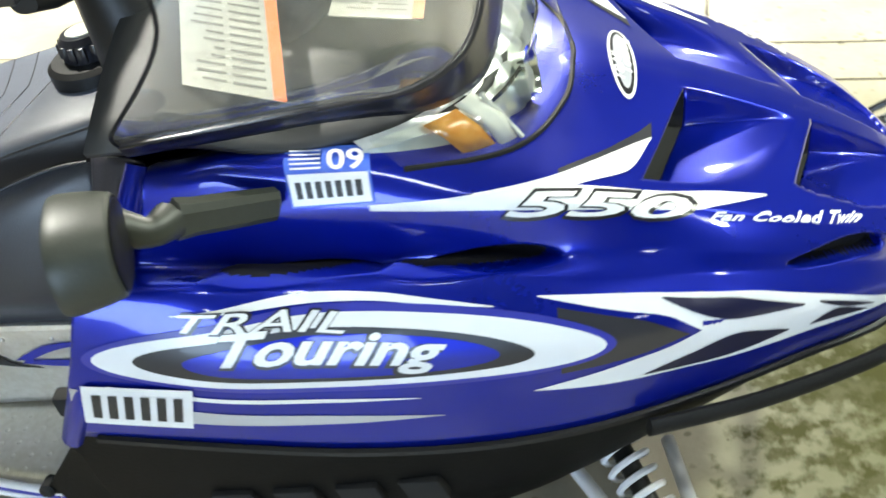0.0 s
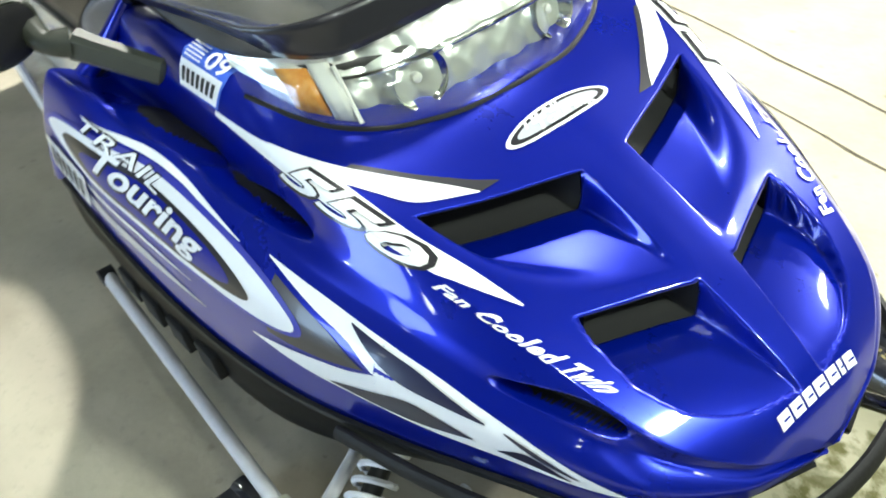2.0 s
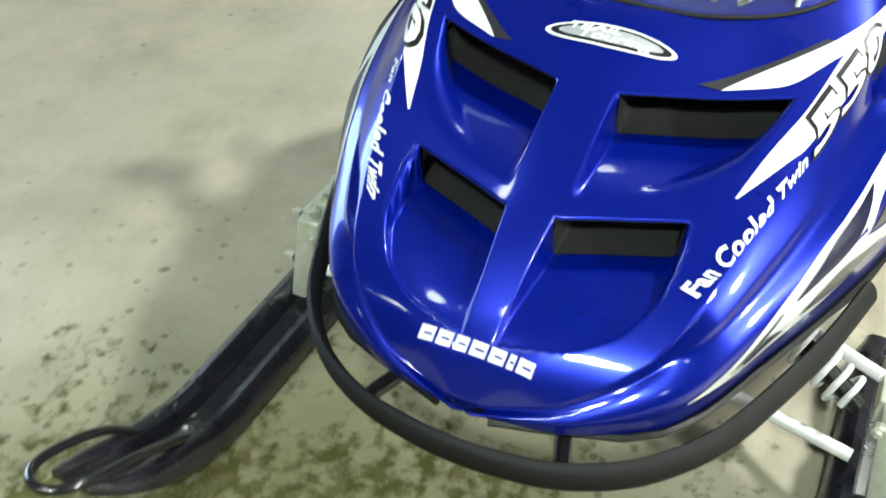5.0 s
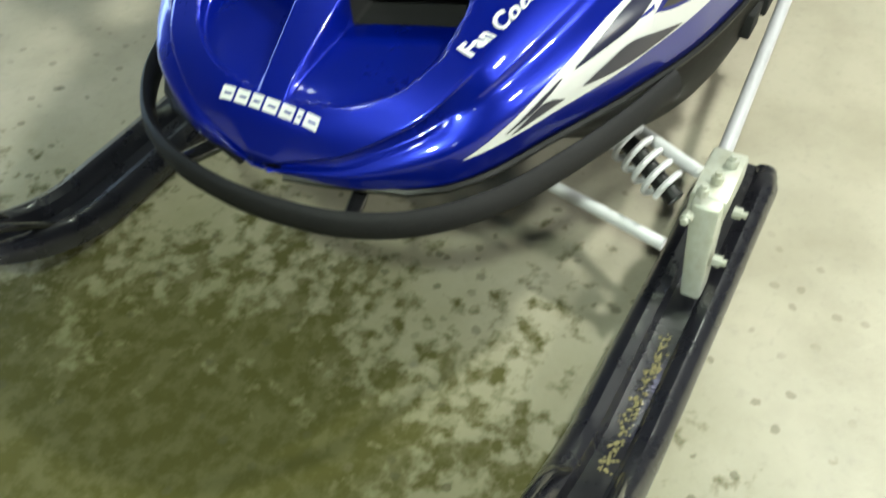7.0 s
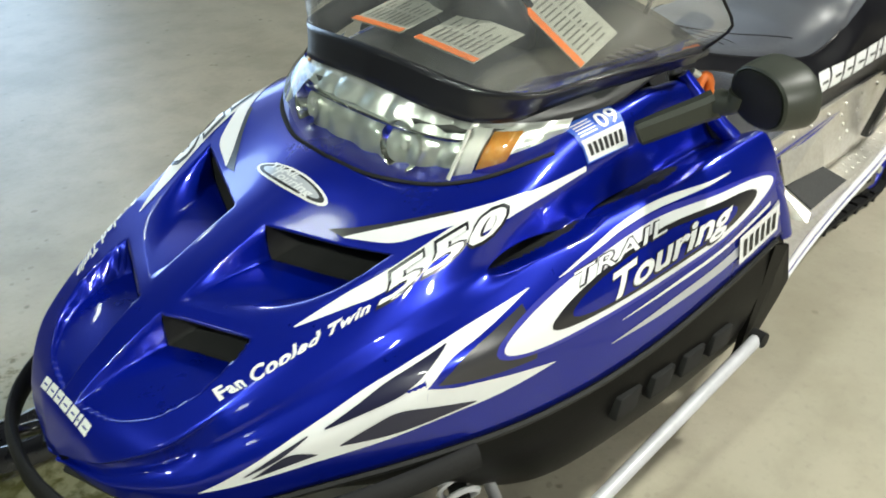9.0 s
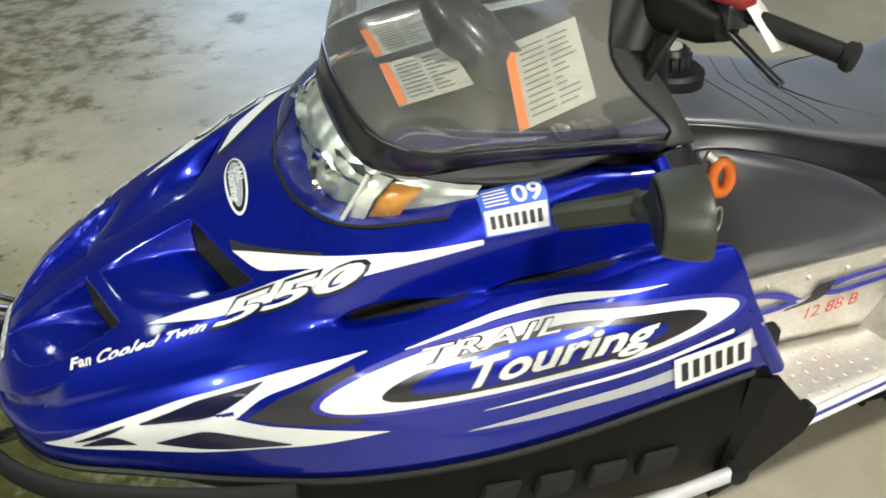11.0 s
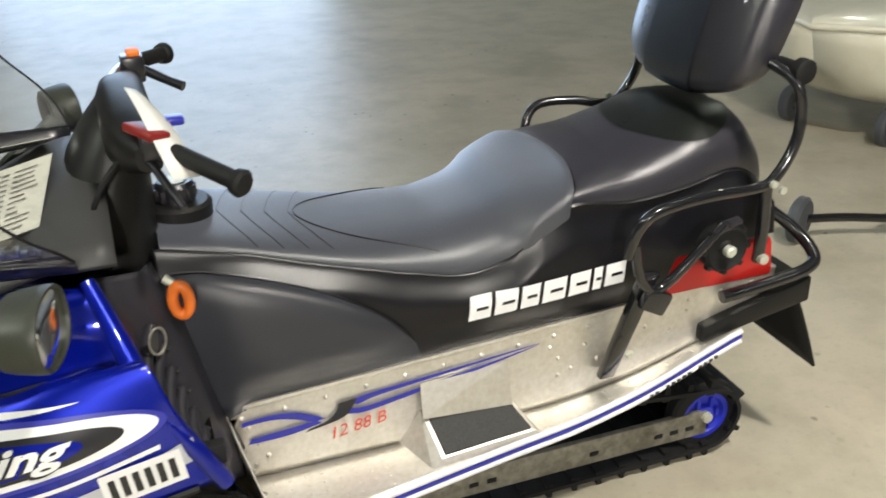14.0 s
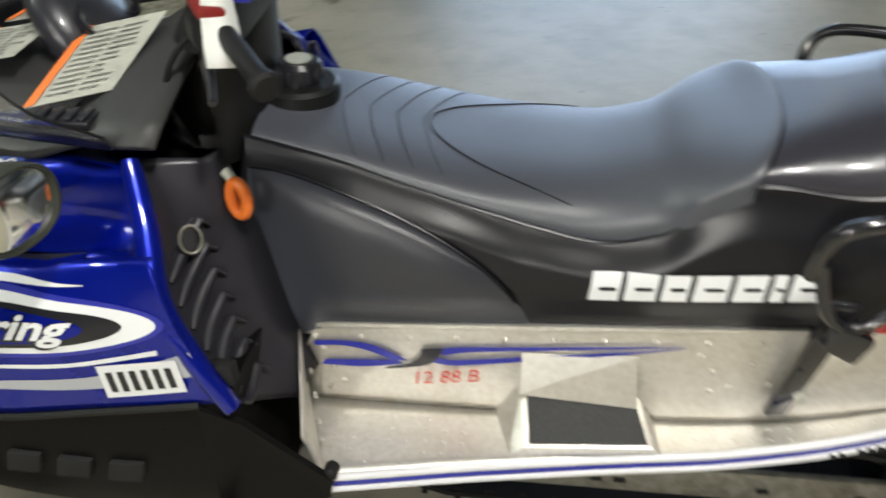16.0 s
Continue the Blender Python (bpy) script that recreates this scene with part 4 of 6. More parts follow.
# tank filler --------------------------------------------------------------
lathe("filler_neck", [(-0.03, 0.066), (0.0, 0.066), (0.006, 0.058), (0.006, 0)], (1.315, 0, 0.772), (0.05, 0, 1), PLASTIC, sled, "round rubber filler surround")
cap = lathe("filler_cap", [(0, 0.036), (0.028, 0.036), (0.036, 0.030), (0.036, 0.0)], (1.315, 0, 0.778), (0.05, 0, 1), BLACKV, sled, "black ribbed filler cap")
for k in range(14):
    a = 2 * math.pi * k / 14
    block("cap_rib", (1.315 + 0.036 * math.cos(a) - 0.004, 0.036 * math.sin(a) - 0.004, 0.782), (1.315 + 0.036 * math.cos(a) + 0.004, 0.036 * math.sin(a) + 0.004, 0.805), BLACKV, cap, 0.001)
lathe("cap_disc", [(0.036, 0.022), (0.038, 0.022), (0.038, 0)], (1.315, 0, 0.7785), (0.05, 0, 1), STEEL, cap, "pale worn disc on the cap", n=18)

# tunnel and running boards -------------------------------------------------
EDGE_Y = curve([1.34, 1.437, 1.64, 1.90, 2.166, 2.41], [.425, .407, .365, .322, .290, .266])
EDGE_Z = curve([1.34, 1.60, 1.95, 2.12, 2.41], [.283, .283, .287, .305, .384])
for side in (-1, 1):
    verts, faces = [], []
    xs = list(np.linspace(1.335, 2.515, 40))
    for x in xs:
        zt = tunnel_top(x) - 0.06 * max(0, 1 - (x - 1.335) / 0.03) ** 2
        zb = EDGE_Z(min(x, 2.41)) + 0.004 + 0.07 * smooth01((x - 2.36) / 0.15)
        for z, y in ((zt, TY - 0.012), (zt, TY + 0.002), (zt - 0.006, TY + 0.003), (zt - 0.009, TY), ((zt + zb) / 2, TY), (zb + 0.012, TY), (zb, TY + 0.002)):
            verts.append(Vector((x, side * y, z)))
    n = 7
    for i in range(len(xs) - 1):
        for k in range(n - 1):
            faces.append((i * n + k, i * n + k + 1, (i + 1) * n + k + 1, (i + 1) * n + k))
    tun = add("tunnel_side", verts, faces, ALU, sled, "riveted bare aluminium tunnel side")
    tun.modifiers.new("thickness", "SOLIDIFY").thickness = 0.003
    tun.data.set_sharp_from_angle(angle=radians(30))
    rows = []
    for x in np.linspace(1.29, 2.40, 42):
        z = EDGE_Z(x)
        rows.append([Vector((max(x, 1.335 + 0.40 * (y - TY)) + 0.002 * (x - 1.29), side * y, z)) for y in np.linspace(TY, EDGE_Y(x) - 0.006, 6)])
    board = loft("running_board", rows, ALU, sled, "dimpled aluminium running board", closed=False)
    board.modifiers.new("thickness", "SOLIDIFY").thickness = 0.003
    # front wall of the foot well
    rows = [[Vector((1.335 + 0.40 * (y - TY) - 0.03 * u * (y - TY) / 0.17, side * y, 0.285 + (0.150 - 0.55 * (y - TY)) * u)) for y in np.linspace(TY, 0.405 - 0.02 * u, 8)] for u in np.linspace(0, 1, 6)]
    wallp = loft("foot_well_wall", rows, ALU, sled, "bent aluminium front wall of the foot well", closed=False)
    wallp.modifiers.new("thickness", "SOLIDIFY").thickness = 0.003
    skirt = add("pan_corner", [Vector((1.255, side * 0.462, 0.478)), Vector((1.315, side * 0.458, 0.452)), Vector((1.425, side * 0.420, 0.305)), Vector((1.415, side * 0.412, 0.262)), Vector((1.30, side * 0.42, 0.185)), Vector((1.24, side * 0.43, 0.175))],
                [(0, 1, 2, 3, 4, 5)], PAN, pan, "black plastic corner behind the belly pan", False)
    skirt.modifiers.new("thickness", "SOLIDIFY").thickness = 0.012
    for k, (x, y, z) in enumerate(((1.352, 0.262, 0.375), (1.362, 0.285, 0.345), (1.372, 0.315, 0.315), (1.350, 0.255, 0.315), (1.385, 0.345, 0.302))):
        lathe("wall_rivet", [(0.0, 0.006), (0.004, 0.005), (0.005, 0.0)], (x + 0.002, side * y, z), (0.92, -side * 0.38, 0.1), ALU, wallp, n=8)
    # edge trim: two pale beads with a blue stripe between
    xs = np.linspace(1.405, 2.415, 34)
    for dz, r, mt, nm in ((0.010, 0.0065, TRIM, "upper_bead"), (-0.014, 0.0065, TRIM, "lower_bead"), (-0.002, 0.0085, BLUES, "blue_stripe")):
        tube(nm, [(x, side * (EDGE_Y(x) + (0.002 if mt is TRIM else -0.002)), EDGE_Z(x) + dz) for x in xs], r, mt, board, n=8, steps=1)
    lathe("edge_bolt", [(-0.012, 0.012), (0.012, 0.012), (0.016, 0.007), (0.016, 0)], (1.42, side * 0.415, 0.31), (0, side, 0.2), RUBBER, board, n=10)
    # foot rest
    verts = [Vector((1.700, side * (TY + 0.001), 0.352)), Vector((1.892, side * (TY + 0.001), 0.333)), Vector((1.915, side * 0.308, 0.302)), Vector((1.712, side * 0.322, 0.299)),
             Vector((1.655, side * (TY + 0.001), 0.284)), Vector((1.92, side * (TY + 0.001), 0.286)), Vector((1.93, side * 0.314, 0.288)), Vector((1.688, side * 0.330, 0.284))]
    rest = add("foot_rest", verts, [(0, 1, 2, 3), (0, 3, 7, 4), (3, 2, 6, 7), (1, 5, 6, 2), (4, 7, 6, 5), (0, 4, 5, 1)], ALU, sled, "raised aluminium foot rest with black grip pad", False)
    mid = sum((v for v in verts[:4]), Vector()) / 4
    add("grip_pad", [v.lerp(mid, 0.09) + Vector((0, 0, 0.002)) for v in verts[:4]], [(0, 1, 2, 3)], GRIP, rest, "dark grey grip pad", False).modifiers.new("thickness", "SOLIDIFY").thickness = 0.003
    plate = [Vector((1.698, side * (TY + 0.030), 0.350)), Vector((1.888, side * (TY + 0.026), 0.333)), Vector((1.884, side * (TY + 0.004), 0.424)), Vector((1.702, side * (TY + 0.004), 0.416))]
    add("back_plate", plate, [(0, 1, 2, 3)], ALU, rest, "slanted aluminium plate behind the foot rest", False).modifiers.new("thickness", "SOLIDIFY").thickness = 0.002
    # rivets along the tunnel, dimples in the board
    dome = bmesh.new()
    bmesh.ops.create_uvsphere(dome, u_segments=8, v_segments=5, radius=0.0055)
    dm = bpy.data.meshes.new("rivet")
    dome.to_mesh(dm)
    dome.free()
    dm.materials.append(ALU)
    dm.polygons.foreach_set("use_smooth", [True] * len(dm.polygons))

    def dot(name, p, parent, size=1.0):
        ob = new(name, dm)
        ob.parent = parent
        ob.location = p
        ob.scale = (size, size, size * (0.6 if name == "dimple" else 1))

    for x in list(np.linspace(1.36, 2.46, 15)):
        dot("rivet", (x, side * (TY + 0.001), tunnel_top(x) - 0.028), tun)
    for x, z in ((1.37, .40), (1.385, .36), (1.40, .33), (1.375, .315), (2.0, .40), (2.03, .37), (2.06, .42), (2.2, .43), (2.26, .41), (2.3, .45), (2.0, .36), (1.98, .43), (2.09, .38)):
        dot("rivet", (x, side * (TY + 0.001), z), tun, 0.9)
    for x in np.arange(1.40, 1.64, 0.030):
        for y in np.arange(TY + 0.035, EDGE_Y(x) - 0.02, 0.026):
            dot("dimple", (x, side * y, EDGE_Z(x) + 0.001), board, 1.05)
    for x in np.arange(1.95, 2.36, 0.030):
        for y in np.arange(TY + 0.02, EDGE_Y(x) - 0.012, 0.024):
            dot("dimple", (x, side * y, EDGE_Z(x) + 0.001), board, 1.0)
# tunnel top under the seat
block("tunnel_top", (1.33, -TY + 0.004, 0.42), (2.50, TY - 0.004, 0.438), ALU, sled, 0.004)

# tail: red box, frames, backrest -------------------------------------------
block("tail_box", (2.20, -0.232, 0.492), (2.508, 0.232, 0.585), RED, sled, 0.012, "red plastic tail box under the seat",
      taper=lambda v: (v.x + (0.10 * (0.0465 + v.z) / 0.093 if v.x < 0 else -0.012 * (v.z > 0)), v.y, v.z))
for side in (-1, 1):
    s = side
    fwd = 0.085 if s > 0 else 0.0
    tube("rack_tube", [(2.09 + fwd, s * 0.318, 0.655), (2.098 + fwd, s * 0.335, 0.715), (2.135 + fwd, s * 0.340, 0.748), (2.25 + fwd * 0.6, s * 0.325, 0.752), (2.37, s * 0.305, 0.742),
                       (2.415, s * 0.300, 0.752), (2.455, s * 0.296, 0.81), (2.466, s * 0.292, 0.87), (2.455, s * 0.280, 0.935), (2.44, s * 0.22, 0.96)],
         0.0115, TUBE, sled, "glossy black rack tube")
    tube("rack_brace", [(2.40, s * 0.300, 0.745), (2.405, s * 0.300, 0.65), (2.41, s * 0.292, 0.575)], 0.013, TUBE, sled, steps=3)
    tube("rack_stay", [(2.10 + fwd, s * 0.325, 0.68), (2.12 + fwd, s * 0.325, 0.60), (2.165, s * 0.322, 0.575), (2.24, s * 0.32, 0.632), (2.30, s * 0.315, 0.682)], 0.010, TUBE, sled)
    foot = block("rack_foot", (2.085, s * 0.275 - 0.055, 0.345), (2.165, s * 0.275 + 0.055, 0.60), TUBE, sled, 0.006, "black steel rack foot bolted to the tunnel",
                 taper=lambda v: (v.x * (0.42 if v.z < 0 else 0.5) + 0.22 * v.z, v.y * 0.22 + s * 0.20 * v.z, v.z))
    block("rack_bracket", (2.125, s * 0.322 - 0.012, 0.525), (2.185, s * 0.322 + 0.012, 0.575), TUBE, foot, 0.008, turn=Euler((0, 0.5, 0)).to_matrix())
    lathe("bolt_head", [(0, 0.009), (0.007, 0.009), (0.009, 0.006), (0.009, 0)], (2.115, s * 0.305, 0.43), (0, s, 0), STEEL, foot, n=6)
    wheel = lathe("reel", [(-0.022, 0.042), (-0.02, 0.049), (0.012, 0.049), (0.018, 0.043), (0.012, 0.036), (0.010, 0.018), (0.016, 0.014), (0.018, 0)], (2.308, s * 0.31, 0.632), (0, s, 0), RUBBER, sled, "black round reel at the rack")
    lathe("reel_bolt", [(0, 0.012), (0.012, 0.012), (0.016, 0.008), (0.016, 0)], (2.308, s * 0.326, 0.632), (0, s, 0), STEEL, wheel, n=12)
    block("reel_catch", (2.30, s * 0.315 - 0.010, 0.678), (2.338, s * 0.315 + 0.010, 0.690), CONSOLE, wheel, 0.004, "dark catch over the reel", turn=Euler((0, -0.2, 0)).to_matrix())
    for k in range(8):
        a = k * math.pi / 4
        lathe("reel_lug", [(0.0, 0.007), (0.012, 0.006), (0.014, 0.0)], (2.308 + 0.050 * math.cos(a), s * 0.312, 0.632 + 0.050 * math.sin(a)), (0, s, 0), PLASTIC, wheel, n=8)
    lathe("tube_bolt", [(0, 0.011), (0.012, 0.011), (0.014, 0)], (2.41, s * 0.302, 0.585), (0, s, 0), STEEL, wheel, n=10)
    lathe("pivot_knob", [(-0.03, 0.013), (0.02, 0.013), (0.03, 0.024), (0.05, 0.024), (0.054, 0.018), (0.054, 0)], (2.47, s * 0.235, 0.955), (0, s, 0), RUBBER, sled, "black pivot knob", n=14)
    for p in ((2.40, s * 0.318, 0.752), (2.425, s * 0.315, 0.735)):
        lathe("joint_bolt", [(0, 0.008), (0.008, 0.008), (0.01, 0)], p, (0, s, 0), STEEL, wheel, n=8)
    # rear bumper bar
    tube("rear_bumper_bar", [(2.37, s * 0.246, 0.474), (2.50, s * 0.247, 0.486), (2.585, s * 0.245, 0.500), (2.615, s * 0.225, 0.52), (2.60, s * 0.17, 0.56), (2.53, s * 0.12, 0.62)], 0.014, TUBE, sled, "black rear bumper bar")
    block("tail_shield", (2.33, s * 0.235 - 0.015, 0.385), (2.60, s * 0.235 + 0.015, 0.455), PLASTIC, sled, 0.006, "black plastic tail shield",
          taper=lambda v: (v.x, v.y, v.z * (0.55 + 0.3 * (v.x > 0)) + 0.22 * v.x))
block("plate_under_tail", (2.38, -0.225, 0.452), (2.60, 0.225, 0.472), PLASTIC, sled, 0.005)
# cushion of the backrest
rings = []
for y in np.linspace(-0.215, 0.215, 21):
    e = 1 - abs(y / 0.2155) ** 3
    ry, rz = 0.034 + 0.040 * e ** 0.7, 0.085 + 0.066 * e ** 0.7
    c = Vector((2.445, y, 1.022))
    ring = []
    for k in range(24):
        a = 2 * math.pi * k / 24
        dx = math.copysign(abs(math.cos(a)) ** 0.6, math.cos(a)) * ry
        dz = math.copysign(abs(math.sin(a)) ** 0.6, math.sin(a)) * rz
        ring.append(c + Vector((dx * (1 + 0.9 * dz) + dz * 0.36, 0, dz)))
    rings.append(ring)
back = loft("backrest", rings, VINYL2, sled, "padded black vinyl passenger backrest", sharp=70)
rings = [[p + (p - Vector((2.445, p.y, 1.022))) * 0.03 for p in rings[k]] for k in (6, 8, 10, 12, 14)]
loft("backrest_panel", rings, BACKV, back, "smooth navy-black front panel", caps=False)
# snow flap
rows = [[Vector((2.56 + 0.10 * u ** 0.8, y * (0.215 + 0.025 * u), 0.475 - 0.245 * u ** 1.1)) for y in np.linspace(-1, 1, 9)] for u in np.linspace(0, 1, 9)]
flap = loft("snow_flap", rows, RUBBER, sled, "black rubber snow flap hanging at the tail", closed=False)
flap.modifiers.new("thickness", "SOLIDIFY").thickness = 0.006

# track and wheels ----------------------------------------------------------
def track_line():
    pts = []
    rw, fw = Vector((2.425, 0, 0.105)), Vector((1.30, 0, 0.215))
    R1, R2 = 0.086, 0.085
    for a in np.linspace(-90, 90, 10):
        pts.append(rw + Vector((math.cos(radians(a)), 0, math.sin(radians(a)))) * R1)
    pts += [Vector((2.2, 0, 0.215)), Vector((1.9, 0, 0.235)), Vector((1.6, 0, 0.27))]
    for a in np.linspace(95, 215, 8):
        pts.append(fw + Vector((math.cos(radians(a)), 0, math.sin(radians(a)))) * R2)
    pts += [Vector((1.46, 0, 0.052)), Vector((1.56, 0, 0.022)), Vector((1.8, 0, 0.019)), Vector((2.1, 0, 0.019)), Vector((2.3, 0, 0.019))]
    out = []
    for i in range(len(pts)):
        a, b = pts[i], pts[(i + 1) % len(pts)]
        k = max(int((b - a).length / 0.02), 1)
        out += [a.lerp(b, j / k) for j in range(k)]
    return out


line = track_line()
rings = []
m = len(line)
for i, c in enumerate(line):
    d = (line[(i + 1) % m] - line[i - 1]).normalized()
    nrm = Vector((-d.z, 0, d.x))
    rings.append([c + Vector((0, y, 0)) + nrm * h for y, h in ((-0.19, 0), (0.19, 0), (0.19, 0.010), (-0.19, 0.010))])
rings.append(rings[0])
track = loft("track_belt", rings, RUBBER, sled, "ridged black rubber drive track", caps=False, sharp=30)
lug = bmesh.new()
bmesh.ops.create_cube(lug, size=1)
for v in lug.verts:
    v.co = Vector((v.co.x * 0.018 * (0.6 if v.co.z < 0 else 1), v.co.y * 0.37, v.co.z * 0.036))
lm = bpy.data.meshes.new("lug")
lug.to_mesh(lm)
lug.free()
lm.materials.append(RUBBER)
step = 0.0
for i in range(0, m, 3):
    d = (line[(i + 1) % m] - line[i - 1]).normalized()
    ob = new("lug", lm)
    ob.parent = track
    q = Matrix((( d.x, 0, -d.z), (0, 1, 0), (d.z, 0, d.x)))
    ob.matrix_basis = Matrix.Translation(line[i] - Vector((-d.z, 0, d.x)) * 0.0) @ q.to_4x4()
for side in (-1, 1):
    y = side * 0.150
    w = lathe("idler_wheel", [(-0.018, 0.020), (-0.018, 0.066), (0.018, 0.066), (0.018, 0.052), (0.006, 0.046), (0.006, 0.026), (0.02, 0.022), (0.02, 0.0)], (2.425, y, 0.105), (0, side, 0), BLUEW, sled, "blue plastic idler wheel with rubber tyre", n=36)
    lathe("tyre", [(-0.020, 0.060), (-0.020, 0.086), (-0.012, 0.092), (0.012, 0.092), (0.020, 0.086), (0.020, 0.062)], (2.425, y, 0.105), (0, side, 0), RUBBER, w, n=36)
    for k in range(6):
        a = k * math.pi / 3
        c = Vector((2.425 + 0.036 * math.cos(a), y + side * 0.010, 0.105 + 0.036 * math.sin(a)))
        block("spoke", c - Vector((0.004, 0.006, 0.012)), c + Vector((0.004, 0.006, 0.012)), BLUEW, w, 0.001)
    lathe("hub_bolt", [(0.02, 0.013), (0.032, 0.013), (0.034, 0.008), (0.034, 0)], (2.425, y, 0.105), (0, side, 0), STEEL, w, n=8)
    rail = block("slide_rail", (1.50, side * 0.165 - 0.008, 0.055), (2.43, side * 0.165 + 0.008, 0.122), RAIL, sled, 0.004, "pale slide rail with slotted holes")
    for k in (2, 3, 9, 13, 14, 15):
        x = 1.74 + k * 0.042
        block("slot", (x, side * 0.174 - 0.0015, 0.078), (x + 0.022, side * 0.174 + 0.0015, 0.089), DARK, rail, 0.001)

# skis and front suspension --------------------------------------------------
def ski_z(x):
    return 0.012 + 0.15 * max(0, (0.20 - x) / 0.30) ** 1.8 + 0.015 * max(0, (x - 0.78) / 0.1) ** 2


for side in (-1, 1):
    cy = side * 0.522
    rows = []
    prof = ((-0.070, 0.0), (-0.070, 0.022), (-0.060, 0.040), (-0.044, 0.046), (-0.028, 0.038), (-0.020, 0.014), (0.0, 0.012), (0.020, 0.014), (0.028, 0.038), (0.044, 0.046), (0.060, 0.040), (0.070, 0.022), (0.070, 0.0))
    for x in list(np.linspace(-0.105, -0.08, 4)) + list(np.linspace(-0.06, 0.82, 36)) + [0.84, 0.86, 0.872]:
        nar = (1 - 0.5 * max(0, (-0.02 - x) / 0.085) ** 1.5) * (1 - 0.22 * max(0, (x - 0.82) / 0.052))
        low = 1 - 0.7 * max(0, (x - 0.80) / 0.072) - 0.45 * max(0, (0.05 - x) / 0.16)
        rows.append([Vector((x, cy + dy * nar, ski_z(x) + dz * low)) for dy, dz in prof])
    ski = loft("ski", rows, SKI, sled, "black plastic ski with two raised ridges")
    tube("ski_loop", [(0.10, cy - 0.035, ski_z(0.1) + 0.03), (0.0, cy - 0.045, 0.150), (-0.10, cy - 0.045, 0.205), (-0.145, cy - 0.02, 0.222), (-0.145, cy + 0.02, 0.222), (-0.10, cy + 0.045, 0.205), (0.0, cy + 0.045, 0.150), (0.06, cy + 0.035, ski_z(0.06) + 0.03)],
         0.008, TUBE, ski, "black wire ski loop")
    tube("wear_bar", [(0.15, cy, 0.008), (0.5, cy, 0.006), (0.75, cy, 0.008)], 0.005, STEEL, ski, n=6, steps=2)
    # sand and grit in the channel of one ski
    if side < 0:
        rnd = random.Random(2)
        verts, faces = [], []
        for k in range(150):
            x, y = 0.10 + 0.30 * rnd.random(), cy - 0.003 + rnd.gauss(0, 0.005)
            r = rnd.uniform(0.0015, 0.004)
            b = len(verts)
            z = ski_z(x) + 0.014
            verts += [Vector((x + r, y, z)), Vector((x, y + r, z)), Vector((x - r, y, z)), Vector((x, y - r, z)), Vector((x, y, z + r))]
            faces += [(b, b + 1, b + 4), (b + 1, b + 2, b + 4), (b + 2, b + 3, b + 4), (b + 3, b, b + 4)]
        add("grit", verts, faces, GRIT, ski, "dry grit in the ski channel", False)
    s = side
    spin = block("spindle", (0.478, cy - 0.024, 0.045), (0.555, cy + 0.024, 0.212), STEEL, sled, 0.006, "pale steel steering spindle",
                 taper=lambda v: (v.x * (0.62 + 1.6 * max(v.z, 0)) + 0.25 * v.z, v.y * (0.7 if v.z < 0 else 1.0) - s * 0.10 * v.z, v.z))
    block("spindle_arm", (0.53, cy - 0.030 - s * 0.01, 0.165), (0.66, cy + 0.030 - s * 0.01, 0.215), STEEL, spin, 0.006)
    for p, ax in (((0.52, cy - s * 0.02, 0.225), (0, 0, 1)), ((0.57, cy - s * 0.01, 0.216), (0, 0, 1)), ((0.50, cy - s * 0.03, 0.195), (-1, 0, 0)), ((0.62, cy, 0.216), (0, 0, 1)), ((0.545, cy + s * 0.03, 0.19), (0, s, 0)), ((0.50, cy + s * 0.025, 0.12), (0, s, 0))):
        lathe("bolt", [(0, 0.010), (0.014, 0.010), (0.014, 0.006), (0.022, 0.006), (0.022, 0)], p, ax, STEEL, spin, n=8)
    tube("trailing_arm", [(0.64, s * 0.500, 0.185), (0.95, s * 0.486, 0.225), (1.26, s * 0.472, 0.263)], 0.013, ARM, sled, "pale painted trailing arm", n=10, steps=2)
    lathe("arm_end", [(-0.014, 0.016), (0.014, 0.016), (0.014, 0)], (1.262, s * 0.472, 0.263), (0, s, 0), RUBBER, sled, n=12)
    tube("radius_rod", [(0.51, s * 0.26, 0.150), (0.475, s * 0.47, 0.140)], 0.011, TRIM, sled, "pale radius rod", n=10, steps=1)
    tube("radius_rod", [(0.70, s * 0.27, 0.195), (0.585, s * 0.48, 0.212)], 0.011, TRIM, sled, "pale radius rod", n=10, steps=1)
    a, b = Vector((0.625, s * 0.262, 0.270)), Vector((0.535, s * 0.462, 0.185))
    shock = tube("shock_absorber", [a, b], 0.016, PLASTIC, sled, "coil-over shock absorber", n=12, steps=1)
    d = (b - a).normalized()
    u1 = d.orthogonal().normalized()
    u2 = d.cross(u1)
    coil = [a + d * (0.045 + 0.17 * k / 90) + (u1 * math.cos(k * 0.48) + u2 * math.sin(k * 0.48)) * 0.031 for k in range(91)]
    tube("spring", coil, 0.0055, TRIM, shock, "pale coil spring", n=6, steps=1)

